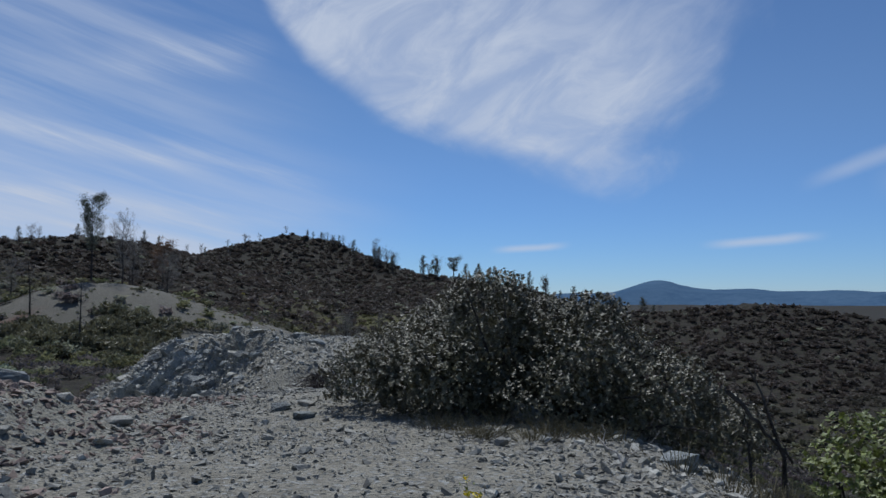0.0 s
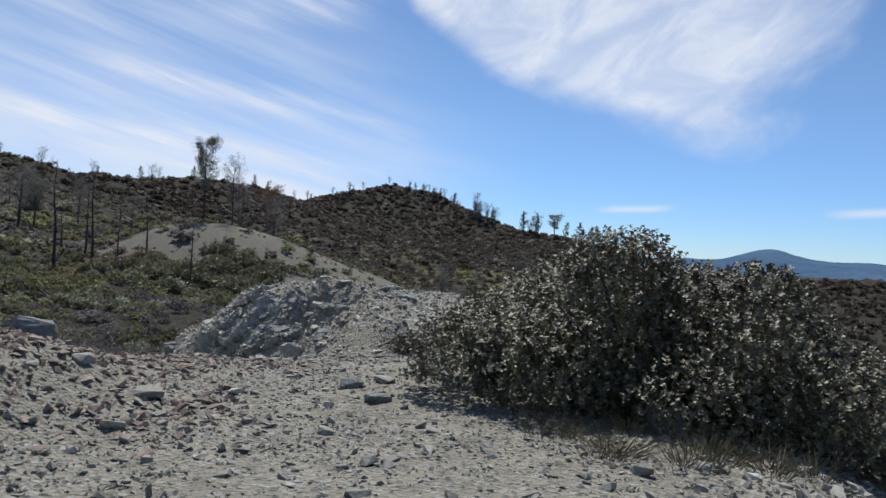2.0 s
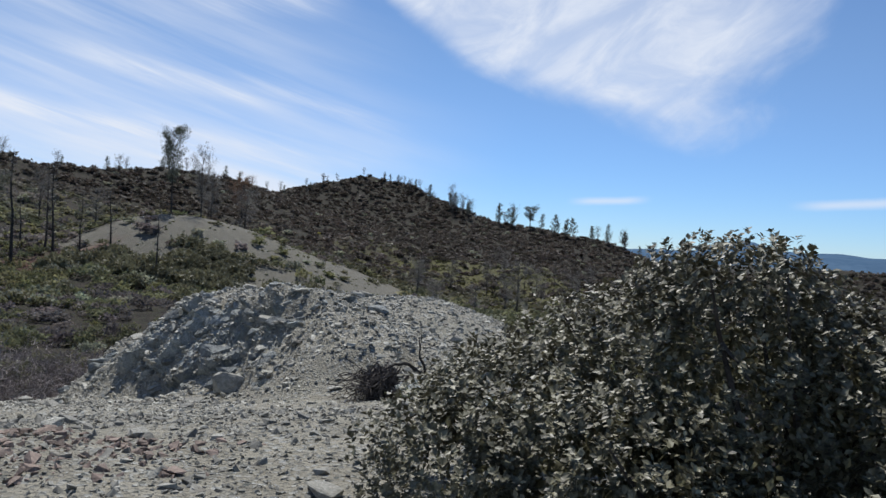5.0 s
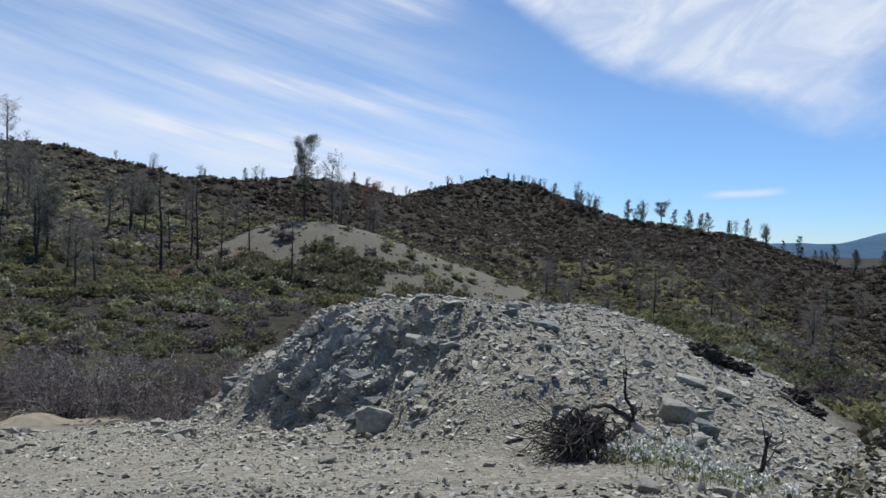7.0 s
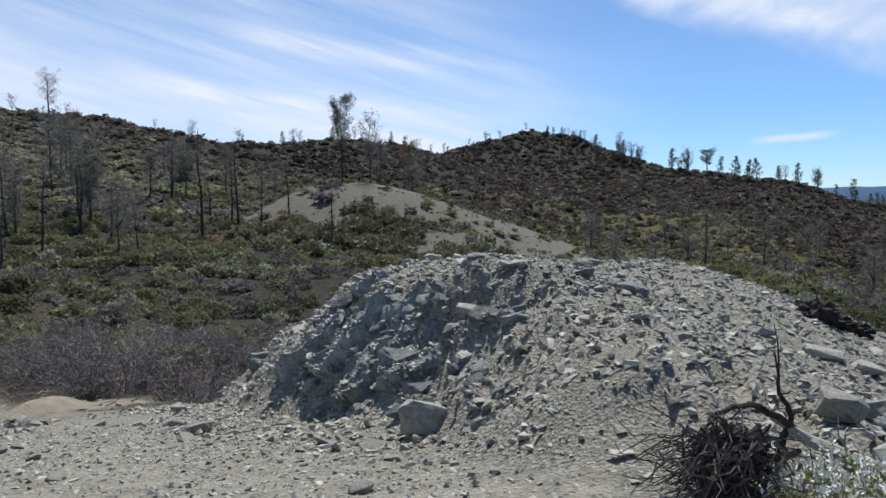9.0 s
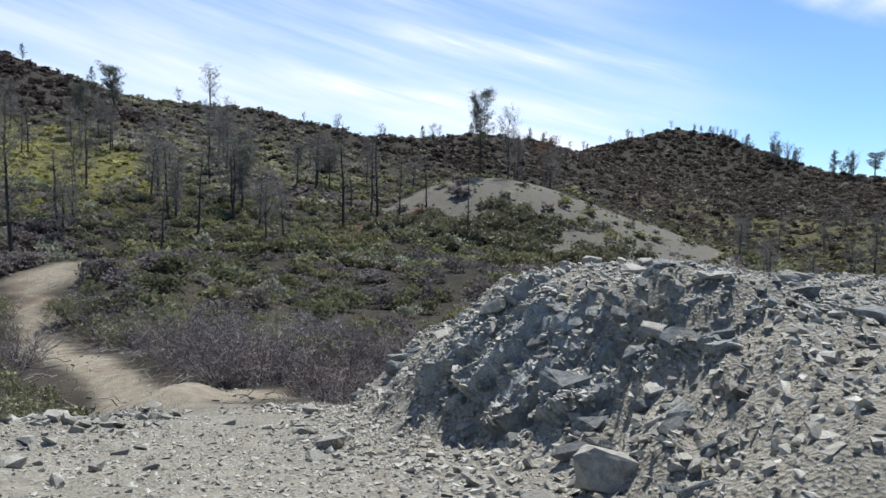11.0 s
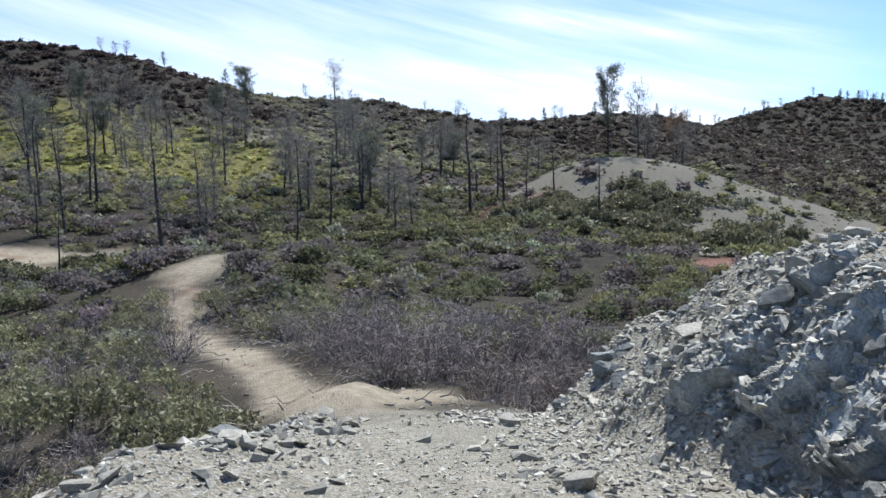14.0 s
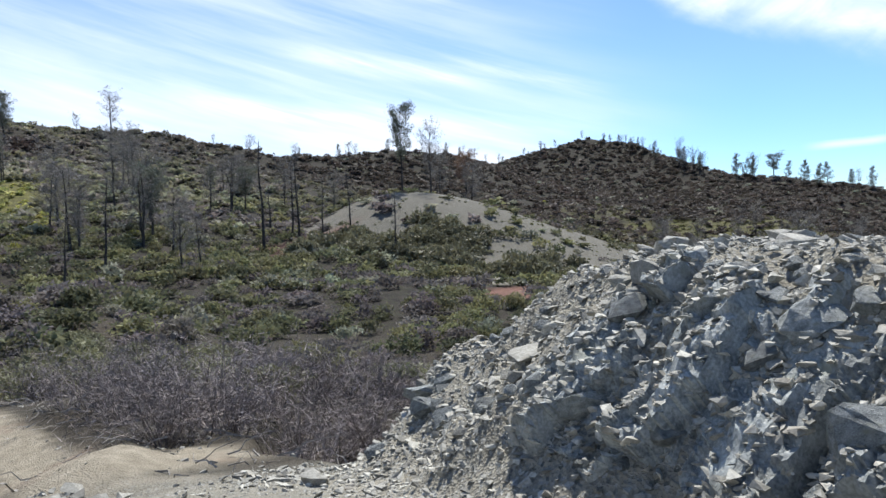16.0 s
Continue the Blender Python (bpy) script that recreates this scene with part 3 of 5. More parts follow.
tagged(ground, "grey-green gravel pad, track and burnt chaparral hills", "ground", kind="structure")


def ground_z(x, y):
    """Height of the ground sheet itself, between its grid points."""
    x, y = np.asarray(x, float), np.asarray(y, float)
    i = np.clip(np.searchsorted(gx, x) - 1, 0, len(gx) - 2)
    j = np.clip(np.searchsorted(gy, y) - 1, 0, len(gy) - 2)
    u, v = (x - gx[i]) / (gx[i + 1] - gx[i]), (y - gy[j]) / (gy[j + 1] - gy[j])
    return (GZ[j, i] * (1 - u) + GZ[j, i + 1] * u) * (1 - v) + (GZ[j + 1, i] * (1 - u) + GZ[j + 1, i + 1] * u) * v


def on(x, y, dz=0.0):
    return Vector((x, y, float(ground_z(x, y)) + dz))


# far mountains beyond the valley
def mountains():
    a = np.linspace(-10, 50, 160)
    e = 0.22 + 0.95 * np.exp(-((a - 16.1) / 2.3) ** 2) + 0.25 * np.exp(-((a - 22) / 5) ** 2) + 0.18 * fbm(a * 0.4, a * 0, 4, 90) + 0.2 * np.exp(-((a - 29) / 4) ** 2)
    vs, D = [], 4200
    for r, k in ((4200, 1.0), (3900, 0.72), (3500, 0.3), (3000, -1.6)):
        ar = np.radians(a + (r - 4200) * 0.0004)
        wob = 0.12 * fbm(a * 0.8 + r, a * 0 + r, 4, 91) if r < 4200 else 0
        z = np.tan(np.radians(e * k + wob - (0 if k > 0 else 1.5))) * r
        vs.append(np.stack([np.sin(ar) * r, np.cos(ar) * r, z], -1))
    v = np.concatenate(vs)
    n = len(a)
    f = [(i * n + j, i * n + j + 1, (i + 1) * n + j + 1, (i + 1) * n + j) for i in range(3) for j in range(n - 1)]
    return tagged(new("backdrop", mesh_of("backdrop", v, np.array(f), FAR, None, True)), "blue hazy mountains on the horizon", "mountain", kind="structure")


mountains()

# ---------------------------------------------------------------- chaparral stuff on valley and hills
def mound(seed, cards, size, lumps=4):
    """A shrub one metre across for the distance: leaf sprays filling a few rounded lumps that reach the ground."""
    g = np.random.default_rng(seed)
    L = np.stack([g.uniform(-0.24, 0.24, lumps), g.uniform(-0.24, 0.24, lumps), g.uniform(0.1, 0.3, lumps)], -1)
    R = g.uniform(0.2, 0.32, (lumps, 1))
    k = g.integers(0, lumps, cards)
    d = g.normal(size=(cards, 3))
    d /= np.linalg.norm(d, axis=1)[:, None]
    d[:, 2] = np.where(d[:, 2] < -0.3, -d[:, 2], d[:, 2])
    c = L[k] + d * R[k] * g.uniform(0.55, 1.05, (cards, 1))
    c[:, 2] = np.abs(c[:, 2])
    return sprays(c - np.array((0, 0, size * 0.4)), 0.0, 1, size, seed + 50, 0.7, 0.8)


def sector(n, r0, r1, a0=-36, a1=80):
    """Places spread evenly over a stretch of the plan, angles to the left of straight ahead."""
    r = np.sqrt(rng.uniform(r0 * r0, r1 * r1, n))
    a = np.radians(rng.uniform(a0, a1, n))
    return -np.sin(a) * r, np.cos(a) * r


def herbs(name, n):
    """Low yellow-green growth on the burnt slopes."""
    x, y = sector(n, 80, 260, -25, 75)
    h = covers(x, y)[3]
    keep = rng.random(n) < h
    x, y = x[keep], y[keep]
    k = len(x)
    sz = rng.uniform(0.5, 1.3, (k, 1)) * np.array((1.3, 1.3, 0.7))
    col = np.where((x < -60)[:, None], np.array((0.40, 0.40, 0.09)), np.array((0.19, 0.19, 0.075))) * rng.uniform(0.5, 1.15, (k, 1))
    me = scatter(name, [mound(60 + s, 22, 0.3, 3) for s in range(4)], np.stack([x, y, ground_z(x, y) - 0.02], -1), turn(k, 0.1), sz, SCRUB, col)
    return tagged(new(name, me), "low yellow-green herbs on the burnt slope", "herbs", kind="stuff")


GREEN, DARK, BURNT, YELLOW, PALE = (0.262, 0.258, 0.128), (0.185, 0.188, 0.104), (0.22, 0.192, 0.176), (0.44, 0.44, 0.11), (0.33, 0.335, 0.24)


def chaparral(name, n, r0, r1, kinds, smin, smax, label, a0=-36, a1=78):
    x, y = sector(n, r0, r1, a0, a1)
    gravel, tan, red, herb = covers(x, y)
    patch, p2 = fbm(x / 22, y / 22, 3, 80), fbm(x / 7, y / 7, 2, 81)
    ra = [math.degrees(math.atan2(-c[0], c[1])) for c in RIDGE][::-1]
    rr = [math.hypot(c[0], c[1]) for c in RIDGE][::-1]
    crest_at = np.interp(np.degrees(np.arctan2(-x, y)), ra, rr)
    keep = (np.hypot(x, y) < crest_at + 12) & (along(x, y, TRACK) > 2.6) & (rng.random(n) > gravel * 1.75) & (tan < 0.25) & (rng.random(n) > red * 1.2) & ((y > 12) | (x > 6)) & (np.hypot(x - 1, y - 9) > 4)
    u = rng.random(n)
    dist = np.hypot(x + 4, y - 10)
    lowland = (dist < 62)
    hill = height(x, y, False)
    burnt = np.where(lowland, 0.34 + 0.6 * patch, 0.30 + 0.9 * patch + 0.35 * sstep(2, 14, hill) * (y > 150))
    size = rng.uniform(smin, smax, n)
    east = sstep(0.10, 0.2, x / np.maximum(y, 1)) * (r0 < 100)      # the burnt hollow on the east
    burnt = burnt + 0.45 * east
    col = np.where((u < burnt)[:, None], np.array(BURNT), np.where((rng.random(n) < 0.35 + p2)[:, None], np.array(GREEN), np.array(DARK)))
    upland = sstep(150, 230, y)[:, None]       # the back hills bear low brush, its tint darkened for their backlit look
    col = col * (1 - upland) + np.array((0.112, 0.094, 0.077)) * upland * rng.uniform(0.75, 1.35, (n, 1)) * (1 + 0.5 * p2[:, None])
    col = col * (1 - 0.35 * east[:, None])
    pale = rng.random(n) < 0.07 * (1 - 0.7 * upland[:, 0])
    col[pale] = PALE
    h = rng.random(n) < herb
    col[h] = np.where((x < -60)[:, None], np.array(YELLOW), np.array((0.16, 0.155, 0.06)))[h] * rng.uniform(0.55, 1.1, (h.sum(), 1))
    size = np.where(h, size * 0.55, size)
    open_slope = sstep(-95, -130, x)[:, None]     # greyer tint on the western slope, brightened further below
    col = col * (1 - 0.35 * open_slope) + np.array((0.27, 0.265, 0.19)) * 0.35 * open_slope * (1 - upland)
    col = col * (1 + 0.4 * open_slope)
    scorched = (sstep(-150, -172, x) * sstep(14, 20, hill + 4 * p2) * sstep(172, 150, y))[:, None]      # the burnt shoulder above the herbs
    col = col * (1 - scorched) + np.array((0.085, 0.066, 0.06)) * scorched
    col = col * rng.uniform(0.75, 1.3, (n, 1)) * (1 + rng.normal(0, 0.025, (n, 3)))
    x, y, size, col = x[keep], y[keep], size[keep], col[keep]
    k = len(x)
    z = ground_z(x, y)
    sz = np.stack([size * rng.uniform(0.9, 1.5, k), size * rng.uniform(0.9, 1.3, k), size * rng.uniform(0.7, 1.15, k) * (0.72 if r0 > 100 else 1.0)], -1)
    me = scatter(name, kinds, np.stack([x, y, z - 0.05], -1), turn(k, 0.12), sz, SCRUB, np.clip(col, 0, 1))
    return tagged(new(name, me), label, "shrubs", kind="stuff")


chaparral("valley_chaparral", 1200, 41, 88, [mound(80 + s, 330, 0.08, 6) for s in range(6)], 1.6, 3.4, "rounded green and burnt chaparral shrubs in the valley")
chaparral("chaparral", 2900, 88, 152, [mound(s, 120, 0.13, 5) for s in range(6)], 1.7, 3.6, "dense green and burnt chaparral shrubs in the valley")
chaparral("slope_chaparral", 480, 13, 64, [mound(40 + s, 260, 0.085, 5) for s in range(4)], 0.9, 2.0, "dark burnt chaparral on the slope below the gravel pad", -42, 14)
herbs("herbs", 10000)
chaparral("far_chaparral", 30000, 150, 480, [mound(20 + s, 38, 0.24, 3) for s in range(5)], 1.8, 4.6, "chaparral cover on the far hills, tinted dark as backlit")

# ---------------------------------------------------------------- stones
SMALL = [hull(8, 100 + s, 0.45) for s in range(10)]
FINE = [hull(6, 140 + s, 0.5) for s in range(10)]


def crag(seed):
    """A jointed mass of rock, stepped along two sets of cracks."""
    bm = bmesh.new()
    bmesh.ops.create_icosphere(bm, subdivisions=4, radius=1)
    spin = Euler((0.5 + seed, 0.35 * seed, 0.8)).to_matrix()
    for w in bm.verts:
        p = spin @ w.co + Vector((seed * 3.7, 0, 0))
        j = Vector((noise.noise(p * 1.7), noise.noise(p * 1.7 + Vector((9, 0, 0))), noise.noise(p * 1.7 + Vector((0, 9, 0))))) * 0.3
        a = noise.cell(Vector(((p.x + j.x) * 1.5, (p.y + j.y) * 2.6, (p.z + j.z) * 1.3)))
        b = noise.cell(Vector(((p.x + j.y) * 3.6, (p.y + j.z) * 5.5, (p.z + j.x) * 3.3)))
        w.co *= 0.82 + 0.28 * a + 0.15 * b + 0.10 * noise.noise(p * 3.1) + 0.09 * noise.noise(p * 8.0) + 0.05 * noise.noise(p * 17.0)
    bm.verts.index_update()
    out = np.array([w.co[:] for w in bm.verts]), np.array([[w.index for w in t.verts] for t in bm.faces])
    bm.free()
    return out


def broken(seed):
    """An angular block with chipped, uneven faces."""
    v, f = hull(18, seed, 0.75, 0.4)
    bm = bmesh.new()
    vs = [bm.verts.new(c) for c in v]
    for t in f:
        bm.faces.new([vs[i] for i in t])
    bmesh.ops.subdivide_edges(bm, edges=bm.edges, cuts=2, use_grid_fill=True)
    bmesh.ops.triangulate(bm, faces=bm.faces)
    for w in bm.verts:
        n = noise.noise(w.co * 2.1 + Vector((seed, 0, 0))) * 0.08 + noise.noise(w.co * 5.3 + Vector((0, seed, 0))) * 0.05
        w.co *= 1 + n
    bm.verts.index_update()
    out = np.array([w.co[:] for w in bm.verts]), np.array([[w.index for w in t.verts] for t in bm.faces])
    bm.free()
    return out


BLOCKS = [broken(200 + s) for s in range(10)] + [crag(s) for s in range(2)]


def gravel_bed(name, n, x0, x1, y0, y1, smin, smax, mat, dens, label, power=2.2):
    x, y = rng.uniform(x0, x1, n), rng.uniform(y0, y1, n)
    keep = rng.random(n) < dens(x, y)
    x, y = x[keep], y[keep]
    k = len(x)
    sz = smin + (smax - smin) * rng.random(k) ** power
    z = height(x, y) + sz * 0.12
    S = np.stack([sz, sz, sz], -1) * rng.uniform(0.75, 1.3, (k, 3))
    me = scatter(name, FINE if smax < 0.06 else SMALL, np.stack([x, y, z], -1), turn(k, 0.45), S, mat)
    return tagged(new(name, me), label, "stones", kind="stuff")


def on_pad(x, y):
    er, el = edges(x, y)
    s = (x + 3) * -0.56 + (y - 10) * 0.83
    return np.where((np.maximum(er, el) < 1.0) & ((s < 15) | (face(x, y) > 0)), 1.0, 0.0)


def bank_zone(x, y):
    q = face(x, y)
    return np.clip(sstep(-1.8, -0.2, q) * (1 - 0.6 * sstep(2.5, 5, q)), 0, 1) * sstep(14.5, 16.5, y)


def patchy(x, y):
    return on_pad(x, y) * np.clip(0.6 + 1.3 * fbm(x * 0.7, y * 0.7, 3, 33), 0.3, 1)


gravel_bed("gravel", 52000, -6, 3, 2.5, 13, 0.008, 0.036, STONE, patchy, "loose grey-green gravel on the pad", 1.6)
gravel_bed("spur_gravel", 36000, -13, 1.5, 12, 27, 0.012, 0.055, STONE, patchy, "loose grey-green gravel on the spur and track", 1.8)
gravel_bed("rubble", 3600, -6, 3, 4, 13, 0.03, 0.085, STONE, patchy, "scattered angular stones on the pad", 3)
gravel_bed("bank_rubble", 30000, -13, 1.5, 14.5, 26, 0.02, 0.10, STONE, lambda x, y: on_pad(x, y) * bank_zone(x, y), "angular grey rubble fallen from the cut bank", 3.0)
gravel_bed("rusty_rubble", 11000, -7.5, -2.3, 3.5, 10.5, 0.015, 0.085, RUST, lambda x, y: np.clip((-1.9 - x - 0.15 * (y - 5)) / 2.2 + 0.5 * fbm(x, y, 2, 34), 0, 1) * (edges(x, y)[1] < 0.8), "rusty brown broken stones heaped beside the pad", 2.6)
gravel_bed("berm_rubble", 8000, -15.5, -6, 8, 20, 0.03, 0.17, STONE, lambda x, y: np.exp(-((edges(x, y)[1] + 0.45) / 0.75) ** 2), "pale broken rocks heaped along the track's edge", 2.6)
gravel_bed("edge_rubble", 1500, 0.5, 3.6, 3, 9, 0.02, 0.10, STONE, lambda x, y: np.exp(-((edges(x, y)[0] + 0.3) / 0.8) ** 2), "pale broken stones along the pad's edge", 2.4)

ROCK_MESH = {}


def rock(name, x, y, size, kind, mat, label, sink=0.25, rot=(0, 0, 0), group="", category="rock"):
    key = (kind, mat.name)
    if key not in ROCK_MESH:
        v, f = BLOCKS[kind]
        ROCK_MESH[key] = mesh_of(name, v, f, mat)
    ob = new(name, ROCK_MESH[key])
    a, b, c = size
    m = pose(*on(x, y, c * (0.7 - 2 * sink)), *rot) @ Matrix.Diagonal((a, b, c, 1))
    ob.matrix_world = m
    return tagged(ob, label, category, group)


rock("boulder", -5.12, 16.4, (0.29, 0.25, 0.28), 0, STONE, "squarish pale grey boulder at the foot of the bank", 0.12, (0, 8, 25), category="boulder")
rock("flat_rock", -5.05, 18.2, (0.30, 0.22, 0.09), 1, STONE, "pale flat slab on top of the bank", 0.42, (6, 4, 10))
rock("flat_rock", -4.7, 18.75, (0.24, 0.18, 0.08), 4, STONE, "pale flat slab on top of the bank", 0.42, (-6, 4, 60))
rock("flat_rock", -3.31, 7.6, (0.17, 0.13, 0.07), 2, STONE, "pale flat stone lying on gravel", 0.12, (4, -5, 10))
rock("boulder", -4.8, 8.2, (0.26, 0.2, 0.16), 3, SLATE, "dark grey boulder on the rusty rubble heap", 0.2, (0, 10, 40), category="boulder")
rock("boulder", 2.2, 6.9, (0.22, 0.16, 0.13), 5, SLATE, "smooth dark grey rock at the pad's edge", 0.15, (0, 8, 15), category="boulder")
rock("boulder", 0.95, 8.5, (0.2, 0.17, 0.17), 6, SLATE, "smooth blue-grey boulder under the bush", 0.15, (10, 0, 0), category="boulder")
rock("boulder", -1.34, 16.1, (0.28, 0.21, 0.2), 7, STONE, "grey-green rock beside the dead branch", 0.15, (5, 10, 60), category="boulder")
rock("boulder", -1.1, 15.75, (0.16, 0.13, 0.14), 2, SLATE, "small dark grey rock beside the dead branch", 0.15, (5, 10, 20), category="boulder")
rock("stone", -1.97, 9.0, (0.13, 0.1, 0.09), 4, SLATE, "dark grey stone lying on gravel", 0.15, (5, 0, 20), category="stone")
rock("stone", -1.6, 8.55, (0.15, 0.1, 0.08), 8, SLATE, "dark grey stone lying on gravel", 0.15, (0, 5, 50), category="stone")
rock("boulder", -13.3, 17.2, (0.26, 0.2, 0.17), 8, SLATE, "dark grey boulder on the rubble berm", 0.15, (0, 12, 30), category="boulder")
rock("boulder", -13.9, 17.9, (0.22, 0.18, 0.16), 9, STONE, "grey boulder on the rubble berm", 0.15, (20, 0, 80), category="boulder")
g = np.random.default_rng(5)
# large blocks of the outcrop: place and size
for x, y, k in ((-6.0, 18.2, 0.36), (-6.55, 18.45, 0.32), (-5.65, 17.75, 0.24), (-7.35, 18.95, 0.30), (-8.0, 19.35, 0.32), (-8.5, 19.9, 0.26), (-4.85, 17.95, 0.24), (-5.3, 18.2, 0.25), (-4.45, 17.7, 0.18),
                (-10.6, 22.1, 0.3), (-10.9, 22.6, 0.28), (-10.2, 21.7, 0.22), (-6.3, 19.0, 0.26), (-7.0, 19.4, 0.26), (-7.7, 19.9, 0.24), (-9.3, 20.7, 0.24)):
    rock("rock", x, y, (k * g.uniform(0.8, 1.15), k * g.uniform(0.6, 0.8), k * g.uniform(0.8, 1.1)), int(g.integers(0, 10)), SLATE,
         "large angular blue-grey block jutting from the cut bank", g.uniform(0.34, 0.46), (g.uniform(25, 60), g.uniform(-25, 10), g.uniform(20, 60)), "outcrop rocks in the cut bank")
for i in range(250):                       # smaller broken rock between them
    u, w = g.random(), g.random()
    x = -4.2 - 7.0 * u
    y = 16.2 + (x + 5) * -0.83 + 0.2 + 2.6 * w
    k = (0.05 + 0.11 * g.random() ** 2.2) * (1 - 0.2 * u)
    rock("rock", x, y, (k * g.uniform(0.9, 1.6), k * g.uniform(0.6, 0.95), k * g.uniform(0.5, 0.9)), int(g.integers(0, 10)), SLATE if g.random() < 0.6 else STONE,
         "fractured blue-grey rock jutting from the cut bank", g.uniform(0.2, 0.4), (g.uniform(10, 50), g.uniform(-25, 15), g.uniform(10, 70)), "outcrop rocks in the cut bank")


def facets(u, v, cell, seed):
    """Flat, tilted faces of broken rock: each cell has its own depth and slope."""
    def rnd(i, j, k):
        n = (i * 73856093 ^ j * 19349663 ^ (seed * 7 + k) * 83492791) & 0x7FFFFFFF
        n = ((n ^ (n >> 13)) * 1274126177) & 0x7FFFFFFF
        return ((n >> 8) & 0xFFFF) / 65535.0
    u, v = u / cell, v / cell
    iu, iv = np.floor(u).astype(np.int64), np.floor(v).astype(np.int64)
    best, out, second = np.full(u.shape, 9.0), np.zeros(u.shape), np.full(u.shape, 9.0)
    for a in (-1, 0, 1):
        for b in (-1, 0, 1):
            ci, cj = iu + a, iv + b
            du, dv = u - ci - rnd(ci, cj, 0), v - cj - rnd(ci, cj, 1)
            d = du * du + dv * dv
            h = rnd(ci, cj, 2) - 0.5 + (rnd(ci, cj, 3) - 0.5) * 0.8 * du + (rnd(ci, cj, 4) - 0.5) * 0.8 * dv
            near = d < best
            second = np.where(near, best, np.minimum(second, d))
            out, best = np.where(near, h, out), np.where(near, d, best)
    crack = 1 - sstep(0.0, 0.10, np.sqrt(second) - np.sqrt(best))
    return out - 0.35 * crack


def outcrop():
    """The fractured rock face of the cut bank, standing out of the slope."""
    n, m = 240, 104
    A, B = np.meshgrid(np.linspace(0, 1, n), np.linspace(0, 1, m))
    along_, up_ = A * 8.6, B * 3.1
    x = -4.0 - 0.77 * along_ + 0.64 * (up_ - 0.25)
    y = 15.75 + 0.64 * along_ + 0.77 * (up_ - 0.25)
    z = height(x, y)
    u, v = along_ + 0.55 * up_, up_ * 1.15 - 0.25 * along_

    def blocks(cell, seed):
        """Stepped blocks: each stands out at its lower near corner and sinks back into the slope behind."""
        U = (along_ + 0.25 * up_ + 0.34 * fbm(along_ * 1.3, up_ * 1.3, 3, seed)) / cell
        col = np.floor(U)
        V = (up_ + 0.3 * fbm(along_ * 1.2 + 7, up_ * 1.4, 3, seed + 1)) / (cell * 1.15) + vnoise(col * 3.7, col * 0 + seed, seed + 2)
        row = np.floor(V)
        fu, fv = U - col, V - row
        tall = 0.35 + 0.65 * vnoise(col * 5.1, row * 4.3 + 0.5, seed + 3)
        return tall * (1 - fu ** 1.6) * (1 - fv ** 1.3) * sstep(0, 0.05, fu) * sstep(0, 0.05, fv)

    d = 0.40 * blocks(0.92, 31) + 0.15 * blocks(0.40, 37) + 0.07 * facets(u, v * 0.8, 0.27, 4) + 0.03 * facets(u, v, 0.12, 5)
    shown = (1.15 * bump(x, y, -7.7, 19.3, 1.15, 0.85) + 1.2 * bump(x, y, -6.3, 18.5, 0.85, 0.75) + 1.0 * bump(x, y, -4.9, 18.1, 0.6, 0.5) + 0.9 * bump(x, y, -10.5, 22.3, 0.8, 0.9) + 0.5 * bump(x, y, -9.0, 20.6, 0.9, 0.7))
    patch = sstep(0.56, 0.70, shown + 0.75 * fbm(along_ * 0.9, up_ * 1.0 + 3, 3, 78))
    edge = sstep(0, 0.06, A) * sstep(0, 0.06, 1 - A) * sstep(0, 0.08, B) * sstep(0, 0.12, 1 - B)
    d = (d - 0.06) * patch * edge - 0.16 * (1 - patch * edge)
    P = np.stack([x - 0.50 * d, y - 0.60 * d, z + 0.62 * d], -1)
    k = np.arange(n * m).reshape(m, n)
    f = np.concatenate([np.stack([k[:-1, :-1], k[:-1, 1:], k[1:, 1:]], -1).reshape(-1, 3), np.stack([k[:-1, :-1], k[1:, 1:], k[1:, :-1]], -1).reshape(-1, 3)])
    ob = new("rock_outcrop")
    ob.location = on(-7.4, 18.4)
    V = P.reshape(-1, 3) - np.array(ob.location)
    ledge = np.floor((u + 0.25 * fbm(u * 1.4, v * 1.4, 2, 83)) / 1.05).astype(int).reshape(-1)[f[:, 0]]
    for k in np.unique(ledge):                # blocks parted by the steep cracks
        used, idx = np.unique(f[ledge == k], return_inverse=True)
        part("rock_block", (V[used], idx.reshape(-1, 3)), SLATE, ob)
    tagged(ob, "fractured blue-grey rock face of the cut bank", "rock face")
    # chips caught on its ledges
    pick = rng.integers(0, n * m, 14000)
    on_rock = (patch * edge).reshape(-1)[pick] > 0.5
    q = P.reshape(-1, 3)[pick[on_rock]]
    sz = 0.015 + 0.08 * rng.random(len(q)) ** 2.4
    me = scatter("ledge_rubble", SMALL, q + np.array((0, 0, 0.01)), turn(len(q), 0.5), np.stack([sz] * 3, -1) * rng.uniform(0.7, 1.3, (len(q), 3)), STONE)
    tagged(new("ledge_rubble", me), "pale chips caught on the rock ledges", "stones", kind="stuff")


